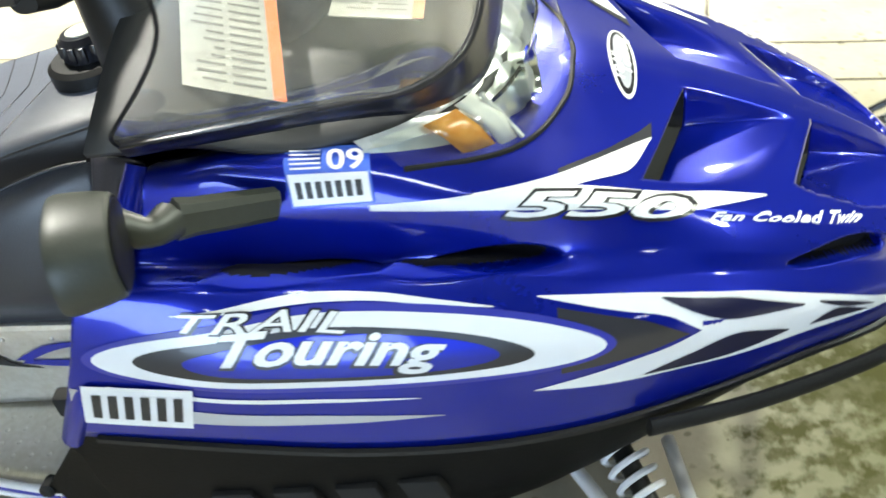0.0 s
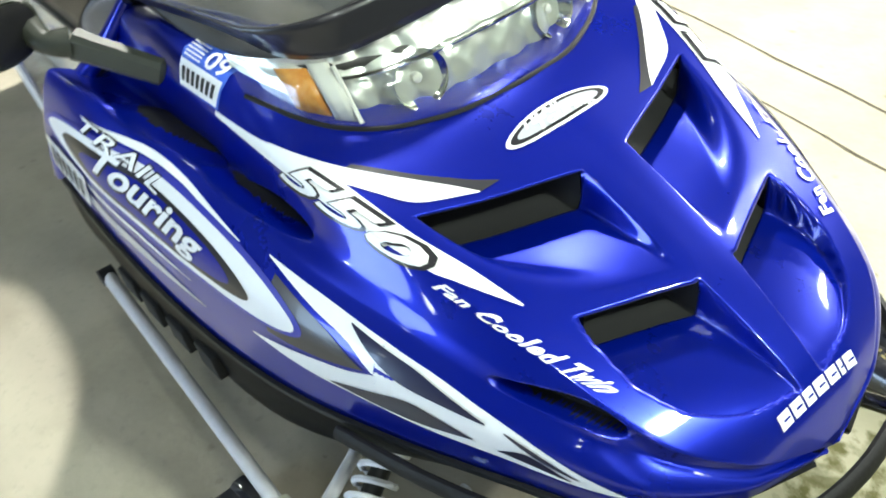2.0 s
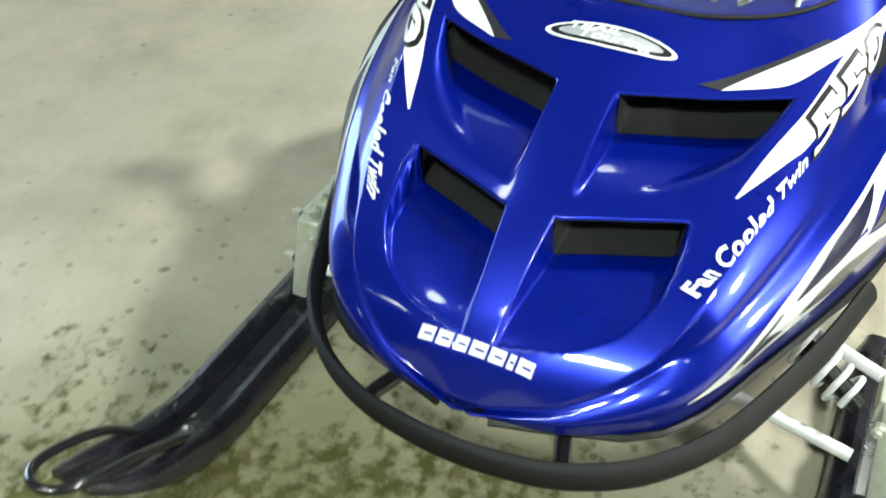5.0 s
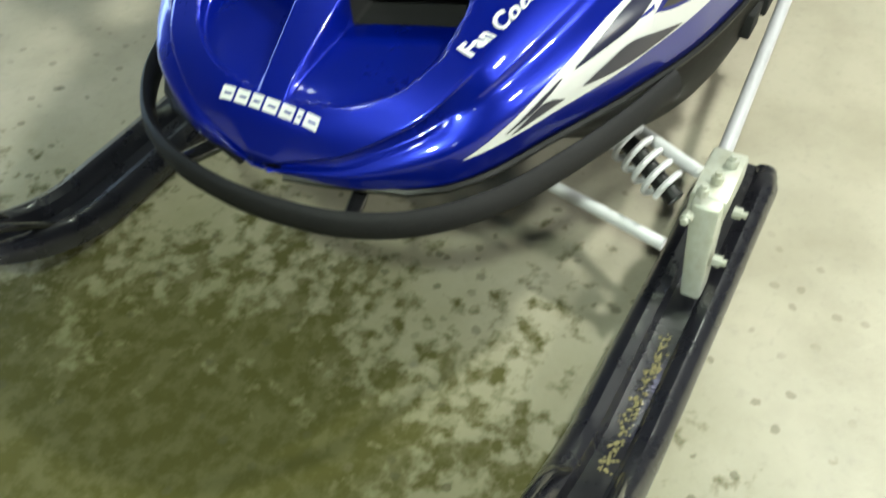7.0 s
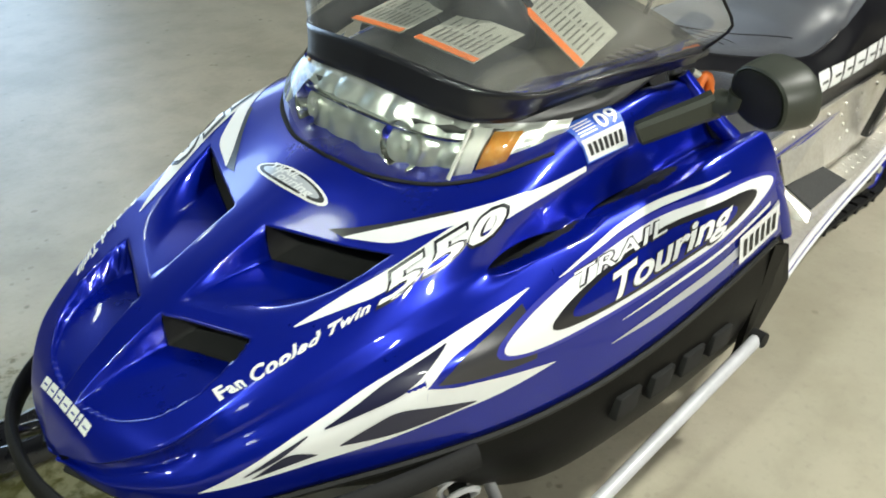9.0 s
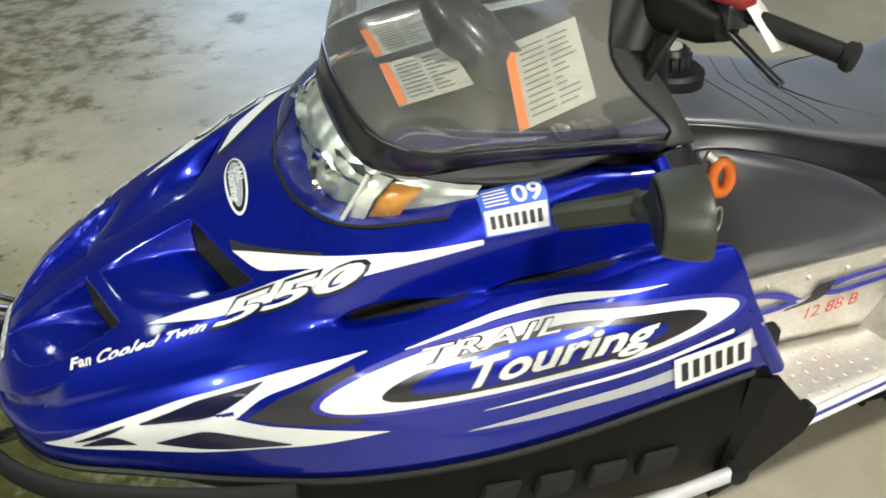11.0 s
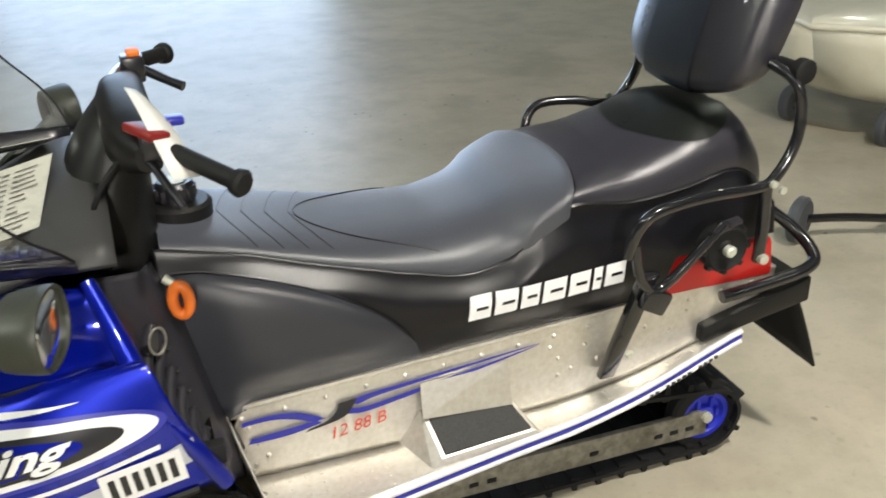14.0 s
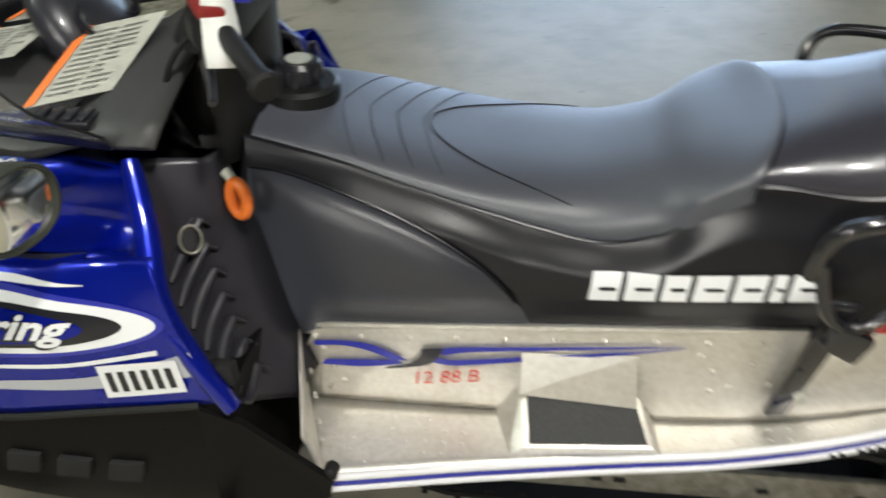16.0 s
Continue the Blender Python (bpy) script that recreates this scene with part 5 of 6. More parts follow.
# handlebar -------------------------------------------------------------------
bar = tube("handlebar", [(1.385, -0.36, 0.935), (1.30, -0.255, 0.962), (1.255, -0.12, 0.975), (1.235, 0.0, 0.985), (1.24, 0.09, 0.985), (1.275, 0.20, 0.985), (1.345, 0.305, 0.972)], 0.011, TUBE, sled, "black handlebar with padded centre", n=10)
for p, q, nm in (((1.31, -0.268, 0.958), (1.392, -0.372, 0.933), "grip"), ((1.29, 0.22, 0.983), (1.352, 0.315, 0.972), "grip")):
    p, q = Vector(p), Vector(q)
    d = (q - p).normalized()
    L = (q - p).length
    lathe(nm, [(0, 0.014), (0.004, 0.0148), (L - 0.014, 0.0148), (L - 0.010, 0.020), (L + 0.002, 0.022), (L + 0.007, 0.017), (L + 0.007, 0)], p, d, RUBBER, bar, "black rubber grip", n=20)
rings = []
for y, r1, r2, dx, dz in ((-0.235, 0.020, 0.022, 0.02, 0.0), (-0.20, 0.034, 0.036, 0.01, 0.0), (-0.12, 0.044, 0.050, 0, 0.0), (0.0, 0.046, 0.056, -0.004, 0.008), (0.10, 0.042, 0.046, 0, 0.008), (0.16, 0.032, 0.034, 0.01, 0.008), (0.19, 0.018, 0.020, 0.02, 0.005)):
    c = Vector((1.254 + dx, y - 0.01, 0.945 + dz))
    rings.append([c + Vector((math.copysign(abs(math.cos(2 * math.pi * k / 20)) ** 0.7, math.cos(2 * math.pi * k / 20)) * r1, 0, math.copysign(abs(math.sin(2 * math.pi * k / 20)) ** 0.7, math.sin(2 * math.pi * k / 20)) * r2)) for k in range(20)])
loft("bar_pad", rings, PLASTIC, bar, "soft black handlebar pad")
rings = []
for z, cx, rx, ry in ((0.70, 1.180, 0.100, 0.160), (0.77, 1.186, 0.092, 0.145), (0.83, 1.197, 0.082, 0.130), (0.89, 1.213, 0.070, 0.115), (0.94, 1.230, 0.056, 0.098), (0.975, 1.243, 0.040, 0.080), (0.99, 1.25, 0.02, 0.05)):
    c = Vector((cx, -0.01, z))
    rings.append([c + Vector((math.cos(2 * math.pi * k / 20) * rx, math.copysign(abs(math.sin(2 * math.pi * k / 20)) ** 0.7, math.sin(2 * math.pi * k / 20)) * ry, 0)) for k in range(20)])
loft("steering_boot", rings, PLASTIC, sled, "black boot round the steering post")
badge = lathe("pad_badge", [(0.0, 0.024), (0.002, 0.024), (0.003, 0.022), (0.003, 0.0)], (1.268, -0.060, 0.990), (0.35, -0.30, 0.89), STICKER, bar, "small round blue badge", n=24)
lathe("badge_mark", [(0.0032, 0.016), (0.0036, 0.016), (0.0036, 0.009), (0.0032, 0.009)], (1.268, -0.060, 0.990), (0.35, -0.30, 0.89), WHITE, bar, "white ring on the badge", n=24)
block("kill_switch", (1.262, -0.262, 0.945), (1.30, -0.205, 0.985), BLACKV, bar, 0.006, "black switch housing")
block("switch_bar", (1.255, -0.272, 0.978), (1.295, -0.200, 0.994), SWITCH, bar, 0.006, "red rocker switch", turn=Euler((0.1, 0.2, 0.6)).to_matrix())
block("switch_block", (1.262, 0.165, 0.955), (1.305, 0.215, 1.005), BLACKV, bar, 0.006)
block("stop_button", (1.275, 0.175, 1.003), (1.30, 0.205, 1.017), ORANGE, bar, 0.005, "orange stop button")
tube("brake_lever", [(1.262, -0.20, 0.952), (1.278, -0.26, 0.935), (1.30, -0.32, 0.905), (1.308, -0.345, 0.895)], [0.009, 0.007, 0.006, 0.006], BLACKV, bar, "black brake lever", n=8)
tube("throttle_lever", [(1.30, 0.195, 0.975), (1.34, 0.175, 0.955), (1.37, 0.155, 0.943)], [0.010, 0.009, 0.010], BLACKV, bar, "black throttle lever", n=8)
block("blue_toggle", (1.30, -0.225, 0.985), (1.335, -0.195, 0.998), BLUES, bar, 0.004, "small blue toggle")
tube("brake_cable", [(1.262, -0.17, 0.95), (1.20, -0.20, 0.90), (1.17, -0.19, 0.82), (1.19, -0.17, 0.74)], 0.005, RUBBER, bar, n=6)
# starter ring on its cord
ring = tube("pull_ring", [(1.283 + 0.013 * math.cos(a), -0.265 - 0.004 * math.cos(a), 0.705 + 0.027 * math.sin(a)) for a in np.linspace(0, 2 * math.pi, 17)], 0.0098, ORANGE, sled, "orange pull ring beside the console", n=8, steps=2)
ring.location.x = 0.003
tube("ring_stem", [(1.262, -0.25, 0.742), (1.272, -0.256, 0.735), (1.278, -0.262, 0.728)], 0.008, STEEL, ring, n=8, steps=2)

# paper tag on the handlebar
verts, faces = [], []
for i, u in enumerate(np.linspace(0, 1, 9)):
    c = Vector((1.262 + 0.055 * u, -0.16 - 0.15 * u, 1.035 - 0.045 * u - 0.06 * u * u))
    w = 0.014 + 0.034 * u - 0.014 * u ** 4
    verts += [c + Vector((-w * 0.5, -w * 0.4, 0.004)), c + Vector((w * 0.7, w * 0.3, -0.004))]
for i in range(8):
    faces.append((2 * i, 2 * i + 1, 2 * i + 3, 2 * i + 2))
tag = add("paper_tag", verts, faces, PAPER, None)
tag.modifiers.new("thickness", "SOLIDIFY").thickness = 0.0008
tagged(tag, "blank white paper tag tied to the snowmobile handlebar", "tag")

# behind: small boat on a dolly, wheeled stand --------------------------------
boat = thing("boat", "low cream fibreglass boat with a scuffed bow on a dolly", "boat", (0, 0, 0))
rings = []
bow, ax = Vector((4.06, 1.50, 0)), Vector((0.95, 0.30, 0)).normalized()
sd = Vector((-ax.y, ax.x, 0))
for u in np.linspace(0, 1, 24):
    L = 3.4 * u
    w = 0.95 * (1 - (1 - u) ** 2.2) ** 0.5 + 0.0005
    zk = 0.36 - 0.20 * min(u * 12.0, 1) ** 0.6
    zr = 0.53 + 0.16 * u
    ring = []
    for k in range(21):
        a = math.pi * k / 20
        flare = math.sin(a) ** 0.55
        ring.append(bow + ax * (L - 0.06 * (1 - flare) * (1 - u) + 0.02) + sd * (-w * math.copysign(abs(math.cos(a)) ** 0.6, math.cos(a))) + Vector((0, 0, zr - (zr - zk) * flare)))
    rings.append(ring)
hull = loft("hull", rings, BOATW, boat, "cream gel-coat hull", closed=False)
hull.modifiers.new("thickness", "SOLIDIFY").thickness = 0.02
rim = [r[0] for r in rings[::-1]] + [r[-1] for r in rings]
tube("gunwale", rim, 0.014, BOATW, boat, n=8, steps=1)
deck = [[r[0].lerp(r[-1], t) + Vector((0, 0, 0.004 + 0.03 * math.sin(t * math.pi))) for t in np.linspace(0, 1, 7)] for r in rings]
loft("deck", deck, BOATW, boat, "cream foredeck", closed=False)
tube("dolly_bar", [bow + ax * 0.35 - sd * 0.25 + Vector((0, 0, 0.22)), bow + ax * 0.75 - sd * 0.05 + Vector((0, 0, 0.16)), bow + ax * 1.2 + sd * 0.2 + Vector((0, 0, 0.2))], 0.022, TUBE, boat, "black steel dolly bar")
for off in (-0.30, 0.30):
    c = bow + ax * 0.28 + sd * (off * 0.8) + Vector((0, 0, 0.085))
    lathe("dolly_wheel", [(-0.025, 0.03), (-0.025, 0.075), (-0.015, 0.085), (0.015, 0.085), (0.025, 0.075), (0.025, 0.03), (0.015, 0.02), (0.015, 0)], c, sd, TYRE, boat, "grey rubber dolly wheel")
    tube("dolly_leg", [c, c + Vector((0.02, 0, 0.10)), c + ax * 0.2 + Vector((0, 0, 0.14))], 0.016, TUBE, boat)
stand = thing("wheeled_stand", "low black tube stand with grey wheels on the floor", "stand")
c0 = Vector((3.40, 0.70, 0.085))
lathe("wheel", [(-0.02, 0.03), (-0.022, 0.07), (-0.012, 0.082), (0.012, 0.082), (0.022, 0.07), (0.02, 0.03), (0.024, 0.018), (0.024, 0)], c0, (0.5, -0.87, 0), TYRE, stand, "grey rubber wheel with dark hub")
tube("stand_tube", [c0, (3.60, 0.66, 0.075), (3.95, 0.50, 0.06), (4.30, 0.30, 0.03)], 0.016, TUBE, stand, "black tube leg")
tube("stand_tube", [(3.70, 0.62, 0.07), (3.95, 0.72, 0.05), (4.25, 0.80, 0.03)], 0.016, TUBE, stand, "black tube leg")

# graphics on the bodywork -----------------------------------------------------
COVER_BVH = BVHTree.FromPolygons([v.co[:] for v in LEFT_COVER.data.vertices], [tuple(p.vertices) for p in LEFT_COVER.data.polygons])


NAVY = material("navy_vinyl", (0.006, 0.007, 0.035), 0.3, coat=0.4)


class Sheet:
    """A flat drawing plane that is laid on the bodywork: origin, two edges, and the way it is pressed on."""

    def __init__(self, o, u, v, way=None, tree=None):
        self.o, self.u, self.v, self.tree = Vector(o), Vector(u), Vector(v), tree
        self.way = Vector(way).normalized() if way else -self.u.cross(self.v).normalized()

    def at(self, a, b, lift):
        p = self.o + self.u * a + self.v * b
        q = onto(p - self.way * 0.12, self.way, lift, self.tree)
        return q if q else p - self.way * lift


class Skin:
    """Drawing plane on the hood itself: along (metres) and round it (ribs counted from the middle)."""

    def __init__(self, side, o=(0, 0), u=(1, 0), v=(0, 1)):
        self.side, self.o, self.u, self.v = side, o, u, v

    def part(self, o, u, v):
        return Skin(self.side, o, u, v)

    def spot(self, x, w):
        t = w / VN
        s = x
        for _ in range(6):
            s = x - sweep(s, hood_raw(s, t).y)
        return hood_point(s, t, self.side)

    def at(self, a, b, lift):
        x, w = self.o[0] + self.u[0] * a + self.v[0] * b, self.o[1] + self.u[1] * a + self.v[1] * b
        p = self.spot(x, w)
        n = (self.spot(x + 0.004, w) - p).cross(self.spot(x, w + 0.06) - p).normalized()
        if n.y * self.side < 0 and abs(n.y) > abs(n.z) or n.z < -0.3:
            n = -n
        return p + n * lift


def side_sheet(side):
    """Plan of the flank: drawing units are metres along x and z."""
    return Sheet((0, side * 0.6, 0), (1, 0, 0), (0, 0, 1), (0, -side, 0))


def strip(name, sheet, upper, lower, mat, parent, lift=0.0015, n=40, m=5, label="", smooth_line=True):
    """Area between two lines drawn on a sheet."""
    up = spline([(a, b, 0) for a, b in upper], 12) if smooth_line else [Vector((a, b, 0)) for a, b in upper]
    lo = spline([(a, b, 0) for a, b in lower], 12) if smooth_line else [Vector((a, b, 0)) for a, b in lower]

    def pick(line, t):
        seg = [(line[i + 1] - line[i]).length for i in range(len(line) - 1)]
        d = t * sum(seg)
        for i, s in enumerate(seg):
            if d <= s or i == len(seg) - 1:
                return line[i].lerp(line[i + 1], min(d / s, 1) if s > 0 else 0)
            d -= s
    verts, faces = [], []
    for i in range(n + 1):
        a, b = pick(up, i / n), pick(lo, i / n)
        for j in range(m + 1):
            p = a.lerp(b, j / m)
            verts.append(sheet.at(p.x, p.y, lift))
    for i in range(n):
        for j in range(m):
            k = i * (m + 1) + j
            faces.append((k, k + 1, k + m + 2, k + m + 1))
    return add(name, verts, faces, mat, parent, label)


def oval(name, sheet, c, a, b, slope, mat, parent, lift, label="", power=1.0):
    verts, faces = [sheet.at(c[0], c[1], lift)], []
    n, rings = 56, 7
    for r in range(1, rings + 1):
        for k in range(n):
            ang = 2 * math.pi * k / n
            dx = math.cos(ang) * a * r / rings
            dz = math.copysign(abs(math.sin(ang)) ** power, math.sin(ang)) * b * r / rings
            verts.append(sheet.at(c[0] + dx, c[1] + dz + slope * dx, lift))
    for k in range(n):
        faces.append((0, 1 + k, 1 + (k + 1) % n))
        for r in range(1, rings):
            p, q = 1 + (r - 1) * n, 1 + r * n
            faces.append((p + k, q + k, q + (k + 1) % n, p + (k + 1) % n))
    return add(name, verts, faces, mat, parent, label)


def letters(name, text, sheet, mat, parent, lift, bold=0.0, shear=0.0, label="", spacing=1.0):
    """Built-in font, one unit wide and one unit high on the sheet."""
    cu = bpy.data.curves.new(name, "FONT")
    cu.body, cu.offset, cu.shear, cu.resolution_u, cu.space_character = text, bold, shear, 3, spacing
    tmp = new("tmp_text", cu)
    bpy.context.view_layer.update()
    me = bpy.data.meshes.new_from_object(tmp)
    bpy.data.objects.remove(tmp)
    bt = bmesh.new()
    bt.from_mesh(me)
    span = max(v.co.x for v in bt.verts)
    for axis, stops in ((0, np.arange(0.15, span, 0.18)), (1, np.arange(-0.2, 1.0, 0.18))):
        for st in stops:
            co_ = (st, 0, 0) if axis == 0 else (0, st, 0)
            bmesh.ops.bisect_plane(bt, geom=bt.verts[:] + bt.edges[:] + bt.faces[:], plane_co=co_, plane_no=(1, 0, 0) if axis == 0 else (0, 1, 0))
    bt.to_mesh(me)
    bt.free()
    co = np.array([v.co[:] for v in me.vertices])
    lo, hi = co.min(0), co.max(0)
    base = 0.0
    height = 0.72 if any(c.isupper() or c.isdigit() for c in text) else 0.55
    verts = [sheet.at((x - lo[0]) / (hi[0] - lo[0]), (y - base) / height, lift) for x, y, _ in co]
    faces = [tuple(p.vertices) for p in me.polygons]
    bpy.data.meshes.remove(me)
    return add(name, verts, faces, mat, parent, label, False)


def word_blocks(name, sheet, widths, mat, parent, lift, gap=0.18, shear=0.0, label="", slit=None):
    """Emblem drawn as plain upright blocks."""
    total = sum(widths) + gap * (len(widths) - 1)
    a = 0.0
    for w in widths:
        verts, faces = [], []
        for j in range(4):
            for i in range(4):
                verts.append(sheet.at((a + w * i / 3) / total + shear * j / 3, j / 3, lift))
        for j in range(3):
            for i in range(3):
                k = j * 4 + i
                faces.append((k, k + 1, k + 5, k + 4))
        blk = add(name, verts, faces, mat, parent, label)
        if slit:
            verts = [sheet.at((a + w * i) / total + shear * j, j, lift + 0.001) for j in (0.40, 0.54) for i in (0.30, 0.86)]
            add(name, verts, [(0, 1, 3, 2)], slit, parent)
        a += w + gap


def bars(name, sheet, count, mat, parent, lift, fill=0.72, y0=0.0, y1=1.0):
    word_blocks(name, Sheet(sheet.o + sheet.v * y0, sheet.u, sheet.v * (y1 - y0), sheet.way, sheet.tree), [fill] * count, mat, parent, lift, 1 - fill)


for side in (-1, 1):
    S = side_sheet(side)
    # flames towards the nose
    strip("flame_body", S, [(.200, .436), (.282, .482), (.376, .524), (.430, .546), (.494, .566)], [(.200, .435), (.268, .441), (.335, .446), (.426, .454), (.494, .464)], WHITE, hood, 0.0012, label="white flame graphic")
    strip("flame_upper", S, [(.494, .566), (.566, .584), (.625, .596), (.690, .607)], [(.494, .528), (.534, .557), (.597, .578), (.690, .606)], WHITE, hood, 0.0012)
    strip("flame_lower", S, [(.494, .528), (.535, .516), (.582, .510), (.703, .493)], [(.494, .464), (.54, .470), (.594, .476), (.703, .492)], WHITE, hood, 0.0012)
    strip("flame_gap", S, [(.358, .505), (.41, .530), (.457, .550), (.542, .575)], [(.358, .503), (.41, .516), (.454, .528), (.49, .545), (.542, .574)], NAVY, hood, 0.0022, n=26, m=3)
    strip("flame_gap", S, [(.375, .470), (.415, .490), (.454, .503), (.51, .492), (.566, .480)], [(.375, .468), (.43, .464), (.482, .467), (.566, .478)], NAVY, hood, 0.0022, n=26, m=3)
    strip("flame_gap", S, [(.253, .455), (.295, .480), (.336, .499)], [(.253, .453), (.295, .471), (.336, .497)], NAVY, hood, 0.0022, n=14, m=3)
    strip("flame_gap", S, [(.262, .448), (.308, .474), (.345, .463)], [(.262, .447), (.305, .455), (.345, .461)], NAVY, hood, 0.0022, n=14, m=3)
    # dark wedge and the big oval
    strip("oval_shadow", S, [(.510, .529), (.555, .557), (.604, .575), (.668, .594)], [(.510, .528), (.557, .519), (.60, .516), (.668, .514)], CHARCOAL, hood, 0.0012, label="charcoal wedge behind the oval")
    oval("oval_outline", S, (.916, .5835), .316, .0500, .1175, BLUES, hood, 0.0016)
    oval("oval_white", S, (.916, .5835), .304, .0425, .1175, WHITE, hood, 0.0022, "white oval graphic")
    oval("oval_black", S, (.934, .5835), .236, .0312, .128, BLACKV, hood, 0.0028)
    oval("oval_blue", S, (.925, .5820), .186, .0252, .125, BLUE, hood, 0.0034)
    strip("swoosh", S, [(.742, .607), (.820, .625), (.886, .638), (1.006, .653), (1.115, .663)], [(.742, .606), (.820, .619), (.886, .631), (1.006, .645), (1.115, .662)], WHITE, hood, 0.0014, n=30, m=2)
    strip("swoosh", S, [(.84, .508), (.95, .525), (1.08, .547), (1.215, .580)], [(.84, .507), (.95, .519), (1.08, .540), (1.215, .572)], WHITE, hood, 0.0014, n=30, m=2)
    strip("silver_flash", S, [(.815, .474), (.953, .497), (1.126, .530), (1.262, .580)], [(.815, .473), (.952, .482), (1.127, .507), (1.272, .540)], SILVER, hood, 0.0012, n=36, label="silver flash along the rear flank")
    # words on the oval
    if side < 0:
        T = Sheet((.752, -.6, .588), (.206, 0, .023), (.014, 0, .018), (0, 1, 0))
        G = Sheet((.812, -.6, .549), (.274, 0, .040), (.017, 0, .038), (0, 1, 0))
    else:
        T = Sheet((1.118, .6, .647), (-.198, 0, -.040), (-.014, 0, .017), (0, -1, 0))
        G = Sheet((1.078, .6, .601), (-.266, 0, -.044), (-.018, 0, .034), (0, -1, 0))
    letters("word_trail", "TRAIL", Sheet(T.o + Vector((0, 0, -.001)), T.u, T.v * 1.08, T.way), BLACKV, hood, 0.0040, 0.05, 0.1, spacing=1.1)
    letters("word_trail", "TRAIL", T, WHITE, hood, 0.0046, 0.012, 0.1, "white capital lettering", 1.1)
    letters("word_touring", "Touring", Sheet(G.o + Vector((-.002 * -side, 0, -.002)), G.u, G.v * 1.04, G.way), BLACKV, hood, 0.0040, 0.06, 0.15)
    letters("word_touring", "Touring", G, WHITE, hood, 0.0046, 0.028, 0.15, "bold white slanted lettering")
    # forked shoulder stripe, number and script
    K = Skin(side)
    strip("shoulder_stripe", K, [(.76, 2.90), (.688, 2.72), (.638, 2.56), (.585, 2.30), (.530, 1.96)], [(.70, 3.0), (.63, 2.76), (.605, 2.68), (.563, 2.50), (.532, 2.02)], WHITE, hood, 0.0012, label="white prong running to the scoop")
    strip("stripe_shadow", K, [(.655, 2.56), (.59, 2.24), (.527, 1.72)], [(.655, 2.63), (.59, 2.33), (.530, 1.96)], CHARCOAL, hood, 0.0010, n=24, m=2)
    strip("number_stripe", K, [(.880, 2.98), (.80, 2.98), (.74, 2.88), (.688, 2.78), (.63, 2.78), (.541, 2.80), (.46, 2.72), (.392, 2.68)], [(.880, 3.10), (.79, 3.20), (.70, 3.20), (.60, 3.16), (.505, 3.06), (.458, 2.92), (.392, 2.70)], WHITE, hood, 0.0013, label="white stripe under the number")
    if side < 0:
        N, F = K.part((.486, 3.27), (.207, .03), (.024, -.40)), K.part((.247, 2.91), (.229, .35), (.006, -.21))
        NB = K.part((.480, 3.32), (.219, .03), (.027, -.49))
    else:
        N, F = K.part((.722, 3.29), (-.212, -.03), (-.020, -.40)), K.part((.477, 3.26), (-.226, -.34), (-.004, -.21))
        NB = K.part((.728, 3.34), (-.224, -.03), (-.023, -.49))
    letters("number", "550", NB, BLACKV, hood, 0.0026, 0.05, 0.12)
    letters("number", "550", N, WHITE, hood, 0.0036, 0.022, 0.12, "white outlined number")
    letters("script", "Fan Cooled Twin", F, WHITE, hood, 0.0022, 0.035, 0.35, "small white script lettering", 1.08)
    # registration decals
    if side < 0:
        P = Sheet((1.127, -.6, .492), (.121, 0, .020), (-.007, 0, .056), (0, 1, 0))
        K = Sheet((.884, -.330, .722), (.097, 0, -.002), (-.001, .046, .052), (0, 0.6, -0.8))
    else:
        P = Sheet((1.262, .6, .520), (-.136, 0, -.018), (-.018, 0, .066), (0, -1, 0))
        K = Sheet((.972, .330, .724), (-.100, 0, 0), (.006, -.050, .050), (0, -0.6, -0.8))
    word_blocks("plate_decal", P, [1.0], WHITE, hood, 0.0050, label="white registration decal")
    bars("plate_bar", Sheet(P.o + P.u * 0.09 + P.v * 0.18, P.u * 0.82, P.v * 0.62, P.way), 6, PRINT, hood, 0.0062, 0.55)
    word_blocks("validation_sticker", K, [1.0], STICKER, hood, 0.0030, label="blue and white validation sticker")
    word_blocks("sticker_panel", Sheet(K.o + K.u * 0.03 + K.v * 0.03, K.u * 0.94, K.v * 0.46, K.way), [1.0], WHITE, hood, 0.0040)
    bars("sticker_bar", Sheet(K.o + K.u * 0.10 + K.v * 0.13, K.u * 0.78, K.v * 0.24, K.way), 7, PRINT, hood, 0.0048, 0.62)
    letters("sticker_year", "09", Sheet(K.o + K.u * 0.50 + K.v * 0.55, K.u * 0.44, K.v * 0.36, K.way), WHITE, hood, 0.0042, 0.02)
    for r in range(5):
        word_blocks("sticker_line", Sheet(K.o + K.u * 0.07 + K.v * (0.56 + 0.075 * r), K.u * 0.36, K.v * 0.03, K.way), [1.0], WHITE, hood, 0.0042)
# dark dished pad on the passenger seat
HUMP_BVH = BVHTree.FromPolygons([v.co[:] for v in hump.data.vertices], [tuple(p.vertices) for p in hump.data.polygons])
oval("hump_pad", Sheet((0, 0, 1.2), (1, 0, 0), (0, 1, 0), (0, 0, -1), HUMP_BVH), (2.345, 0), .118, .166, 0, PADV, hump, 0.002, "smooth dark dished pad")
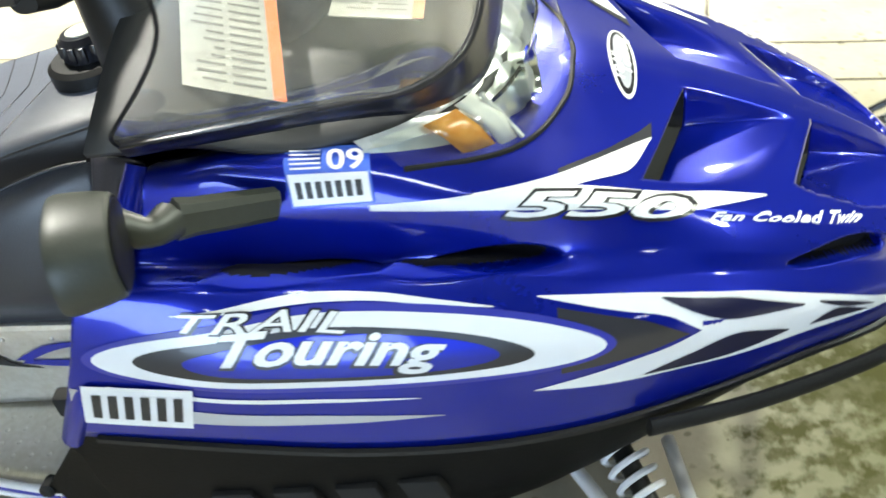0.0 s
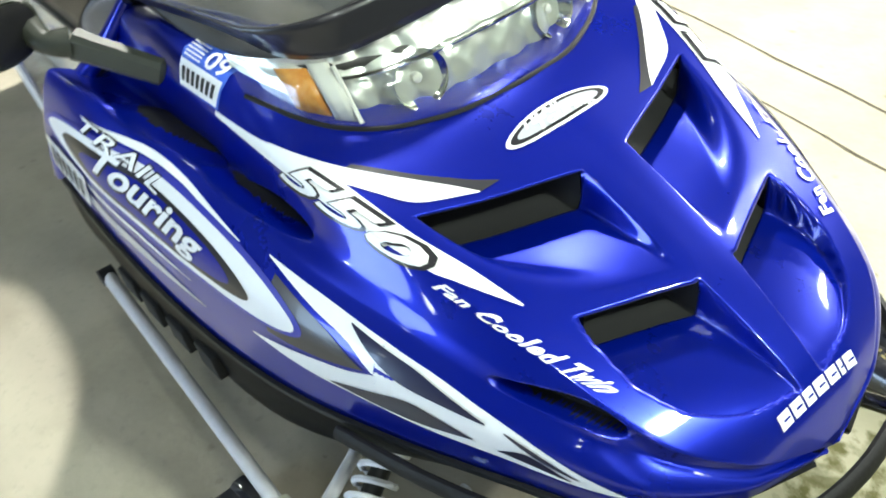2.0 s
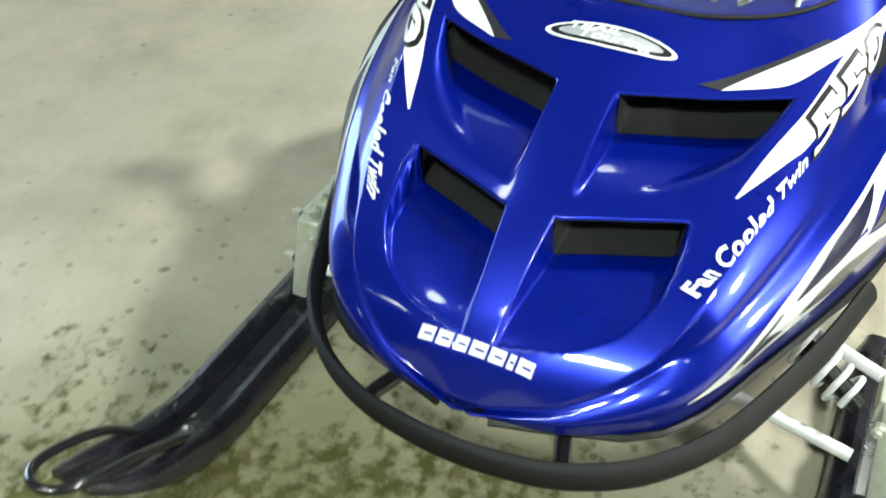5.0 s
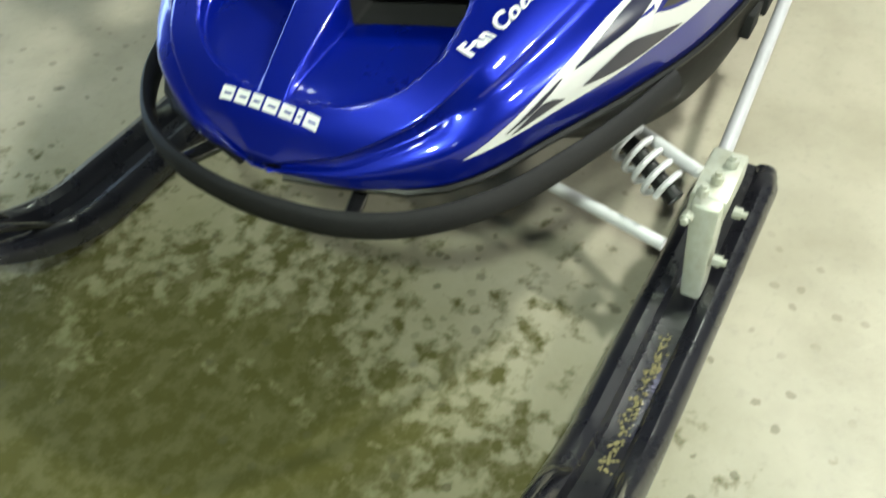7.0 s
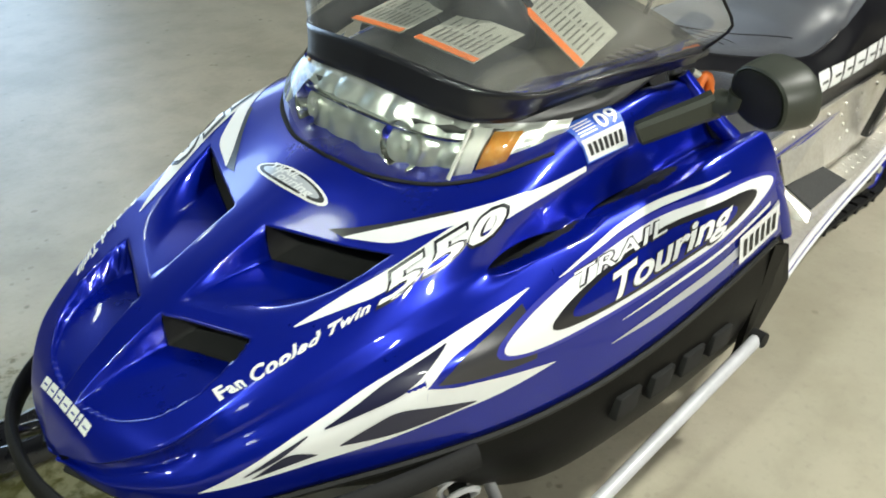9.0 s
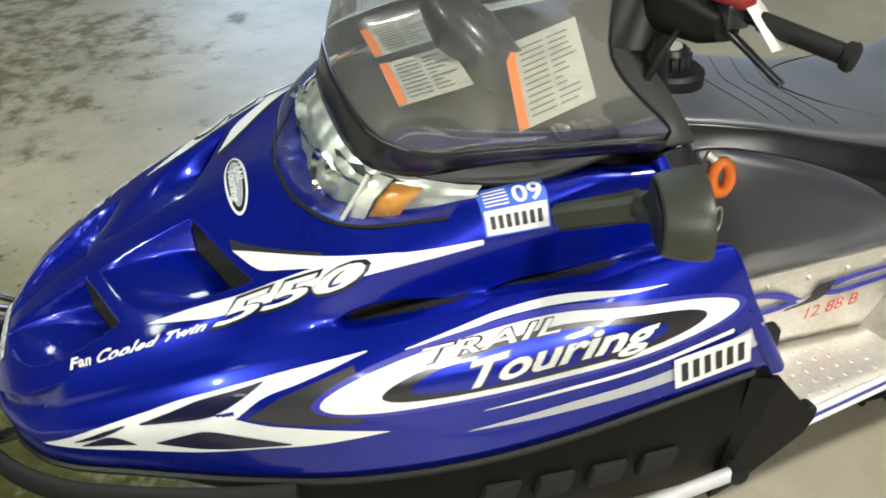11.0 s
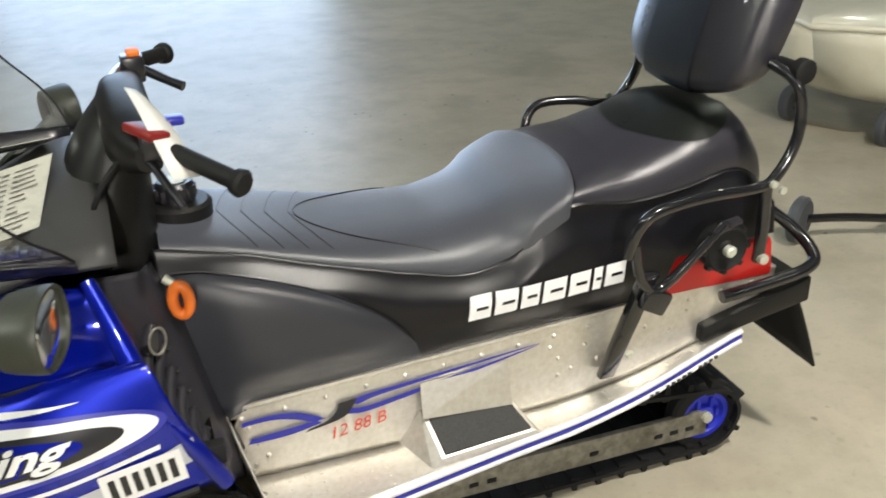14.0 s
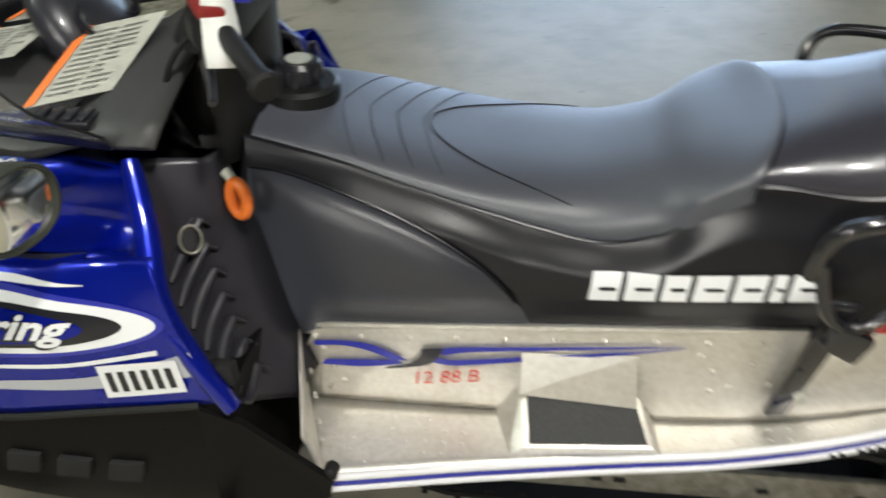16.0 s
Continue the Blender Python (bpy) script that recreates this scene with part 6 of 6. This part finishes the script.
# badge on the bonnet and emblem on the nose
B = Sheet((0, 0, 1.2), (0, -1, 0), (1, 0, 0), (0, 0, -1))
oval("badge", B, (0, .553), .094, .019, 0, WHITE, hood, 0.0014, "white oval badge")
oval("badge_ring", B, (0, .553), .086, .0150, 0, BLACKV, hood, 0.0020)
oval("badge_centre", B, (0, .553), .074, .0110, 0, SILVER, hood, 0.0026)
letters("badge_word", "TRAIL", Sheet((.556, .062, 1.2), (0, -.075, 0), (.012, -.003, 0), (0, 0, -1)), WHITE, hood, 0.0040, 0.03, 0.1)
letters("badge_word", "Touring", Sheet((.543, .045, 1.2), (0, -.105, 0), (.014, -.003, 0), (0, 0, -1)), WHITE, hood, 0.0040, 0.03, 0.1)
EM = Sheet((.126, .074, .60), (0, -.150, 0), (.013, 0, 0), (0, 0, -1))
word_blocks("emblem_block", EM, [1, 1, .85, 1.05, 1, .42, 1], WHITE, hood, 0.0018, 0.2, 0.01, "white emblem blocks on the nose", BLUE)
# emblem on the side covers
for side in (-1, 1):
    if side < 0:
        EM = Sheet((1.800, -.6, .537), (.330, 0, .022), (0, 0, .044), (0, 1, 0), COVER_BVH)
        word_blocks("emblem_block", EM, [1, 1.05, .85, 1.1, 1, .42, 1], WHITE, LEFT_COVER, 0.0045, 0.18, 0.02, "white emblem blocks on the cover", COVER)
# tunnel graphics
for side in (-1, 1):
    tun = bpy.data.objects["tunnel_side" if side < 0 else "tunnel_side.001"]
    F = Sheet((0, side * (TY + 0.0045), 0), (1, 0, 0), (0, 0, 1), (0, -side, 0), BVHTree.FromPolygons([(0, 9, 0), (1, 9, 0), (0, 9, 1)], [(0, 1, 2)]))
    strip("tunnel_stripe", F, [(1.357, .416), (1.41, .420), (1.46, .413), (1.514, .386)], [(1.357, .407), (1.41, .409), (1.452, .400), (1.486, .385)], BLUES, tun, 0.001, label="blue swoosh on the aluminium")
    strip("tunnel_stripe", F, [(1.372, .377), (1.439, .382), (1.497, .386)], [(1.365, .366), (1.439, .367), (1.505, .378)], BLUES, tun, 0.0008)
    strip("tunnel_stripe", F, [(1.480, .371), (1.515, .381), (1.533, .396), (1.538, .413)], [(1.472, .365), (1.541, .378), (1.564, .396), (1.574, .418)], BLACKV, tun, 0.0016)
    strip("tunnel_stripe", F, [(1.563, .410), (1.594, .420), (1.741, .432), (1.872, .443), (1.954, .449)], [(1.575, .401), (1.62, .412), (1.741, .425), (1.872, .439), (1.954, .448)], BLUES, tun, 0.0008)
    strip("tunnel_stripe", F, [(1.560, .397), (1.60, .394), (1.739, .414), (1.872, .433), (1.954, .447)], [(1.556, .385), (1.60, .382), (1.739, .405), (1.872, .428), (1.954, .446)], BLUES, tun, 0.0008)
    if side < 0:
        letters("marker_number", "12 88 B", Sheet((1.524, -(TY + 0.0045), .336), (.106, 0, .014), (.004, 0, .028), (0, 1, 0), F.tree), REDINK, tun, 0.001, 0.0, 0.0, "hand-written red marker number")
    edge = bpy.data.objects["running_board" if side < 0 else "running_board.001"]
    for k in range(13):
        x = 2.185 + 0.0135 * k
        if k in (2, 8):
            continue
        c = Vector((x, side * (EDGE_Y(x) + 0.0085), EDGE_Z(x) - 0.014))
        block("print_bar", c - Vector((0.0042, 0.0012, 0.0035)), c + Vector((0.0042, 0.0012, 0.0035)), PRINT, edge, 0)
# saw cuts and cracks in the floor
def joint(a, b, w):
    a, b = Vector(a), Vector(b)
    d = (b - a).normalized()
    n = Vector((-d.y, d.x, 0)) * w / 2
    verts, faces = [], []
    rnd = random.Random(int(abs(a.x * 100)))
    k = 60
    for i in range(k + 1):
        c = a.lerp(b, i / k) + n * rnd.uniform(-0.8, 0.8)
        f = rnd.uniform(0.6, 1.4)
        verts += [c - n * f + Vector((0, 0, 0.0015)), c + n * f + Vector((0, 0, 0.0015))]
    for i in range(k):
        faces.append((2 * i, 2 * i + 1, 2 * i + 3, 2 * i + 2))
    ob = add("floor_joint", verts, faces, JOINT, None)
    return tagged(ob, "dark narrow joint in the concrete floor", "floor joint", kind="structure")


JOINT = material("joint_dirt", (0.10, 0.085, 0.06), 0.9, grain=0.4, scale=120)
joint((-3, -0.74, 0), (3.2, -1.62, 0), 0.008)
joint((-3, -0.52, 0), (2.6, -1.36, 0), 0.008)
joint((0.20, -1.21, 0), (-0.3, -4.5, 0), 0.008)
joint((0.02, -0.98, 0), (0.06, -1.19, 0), 0.007)
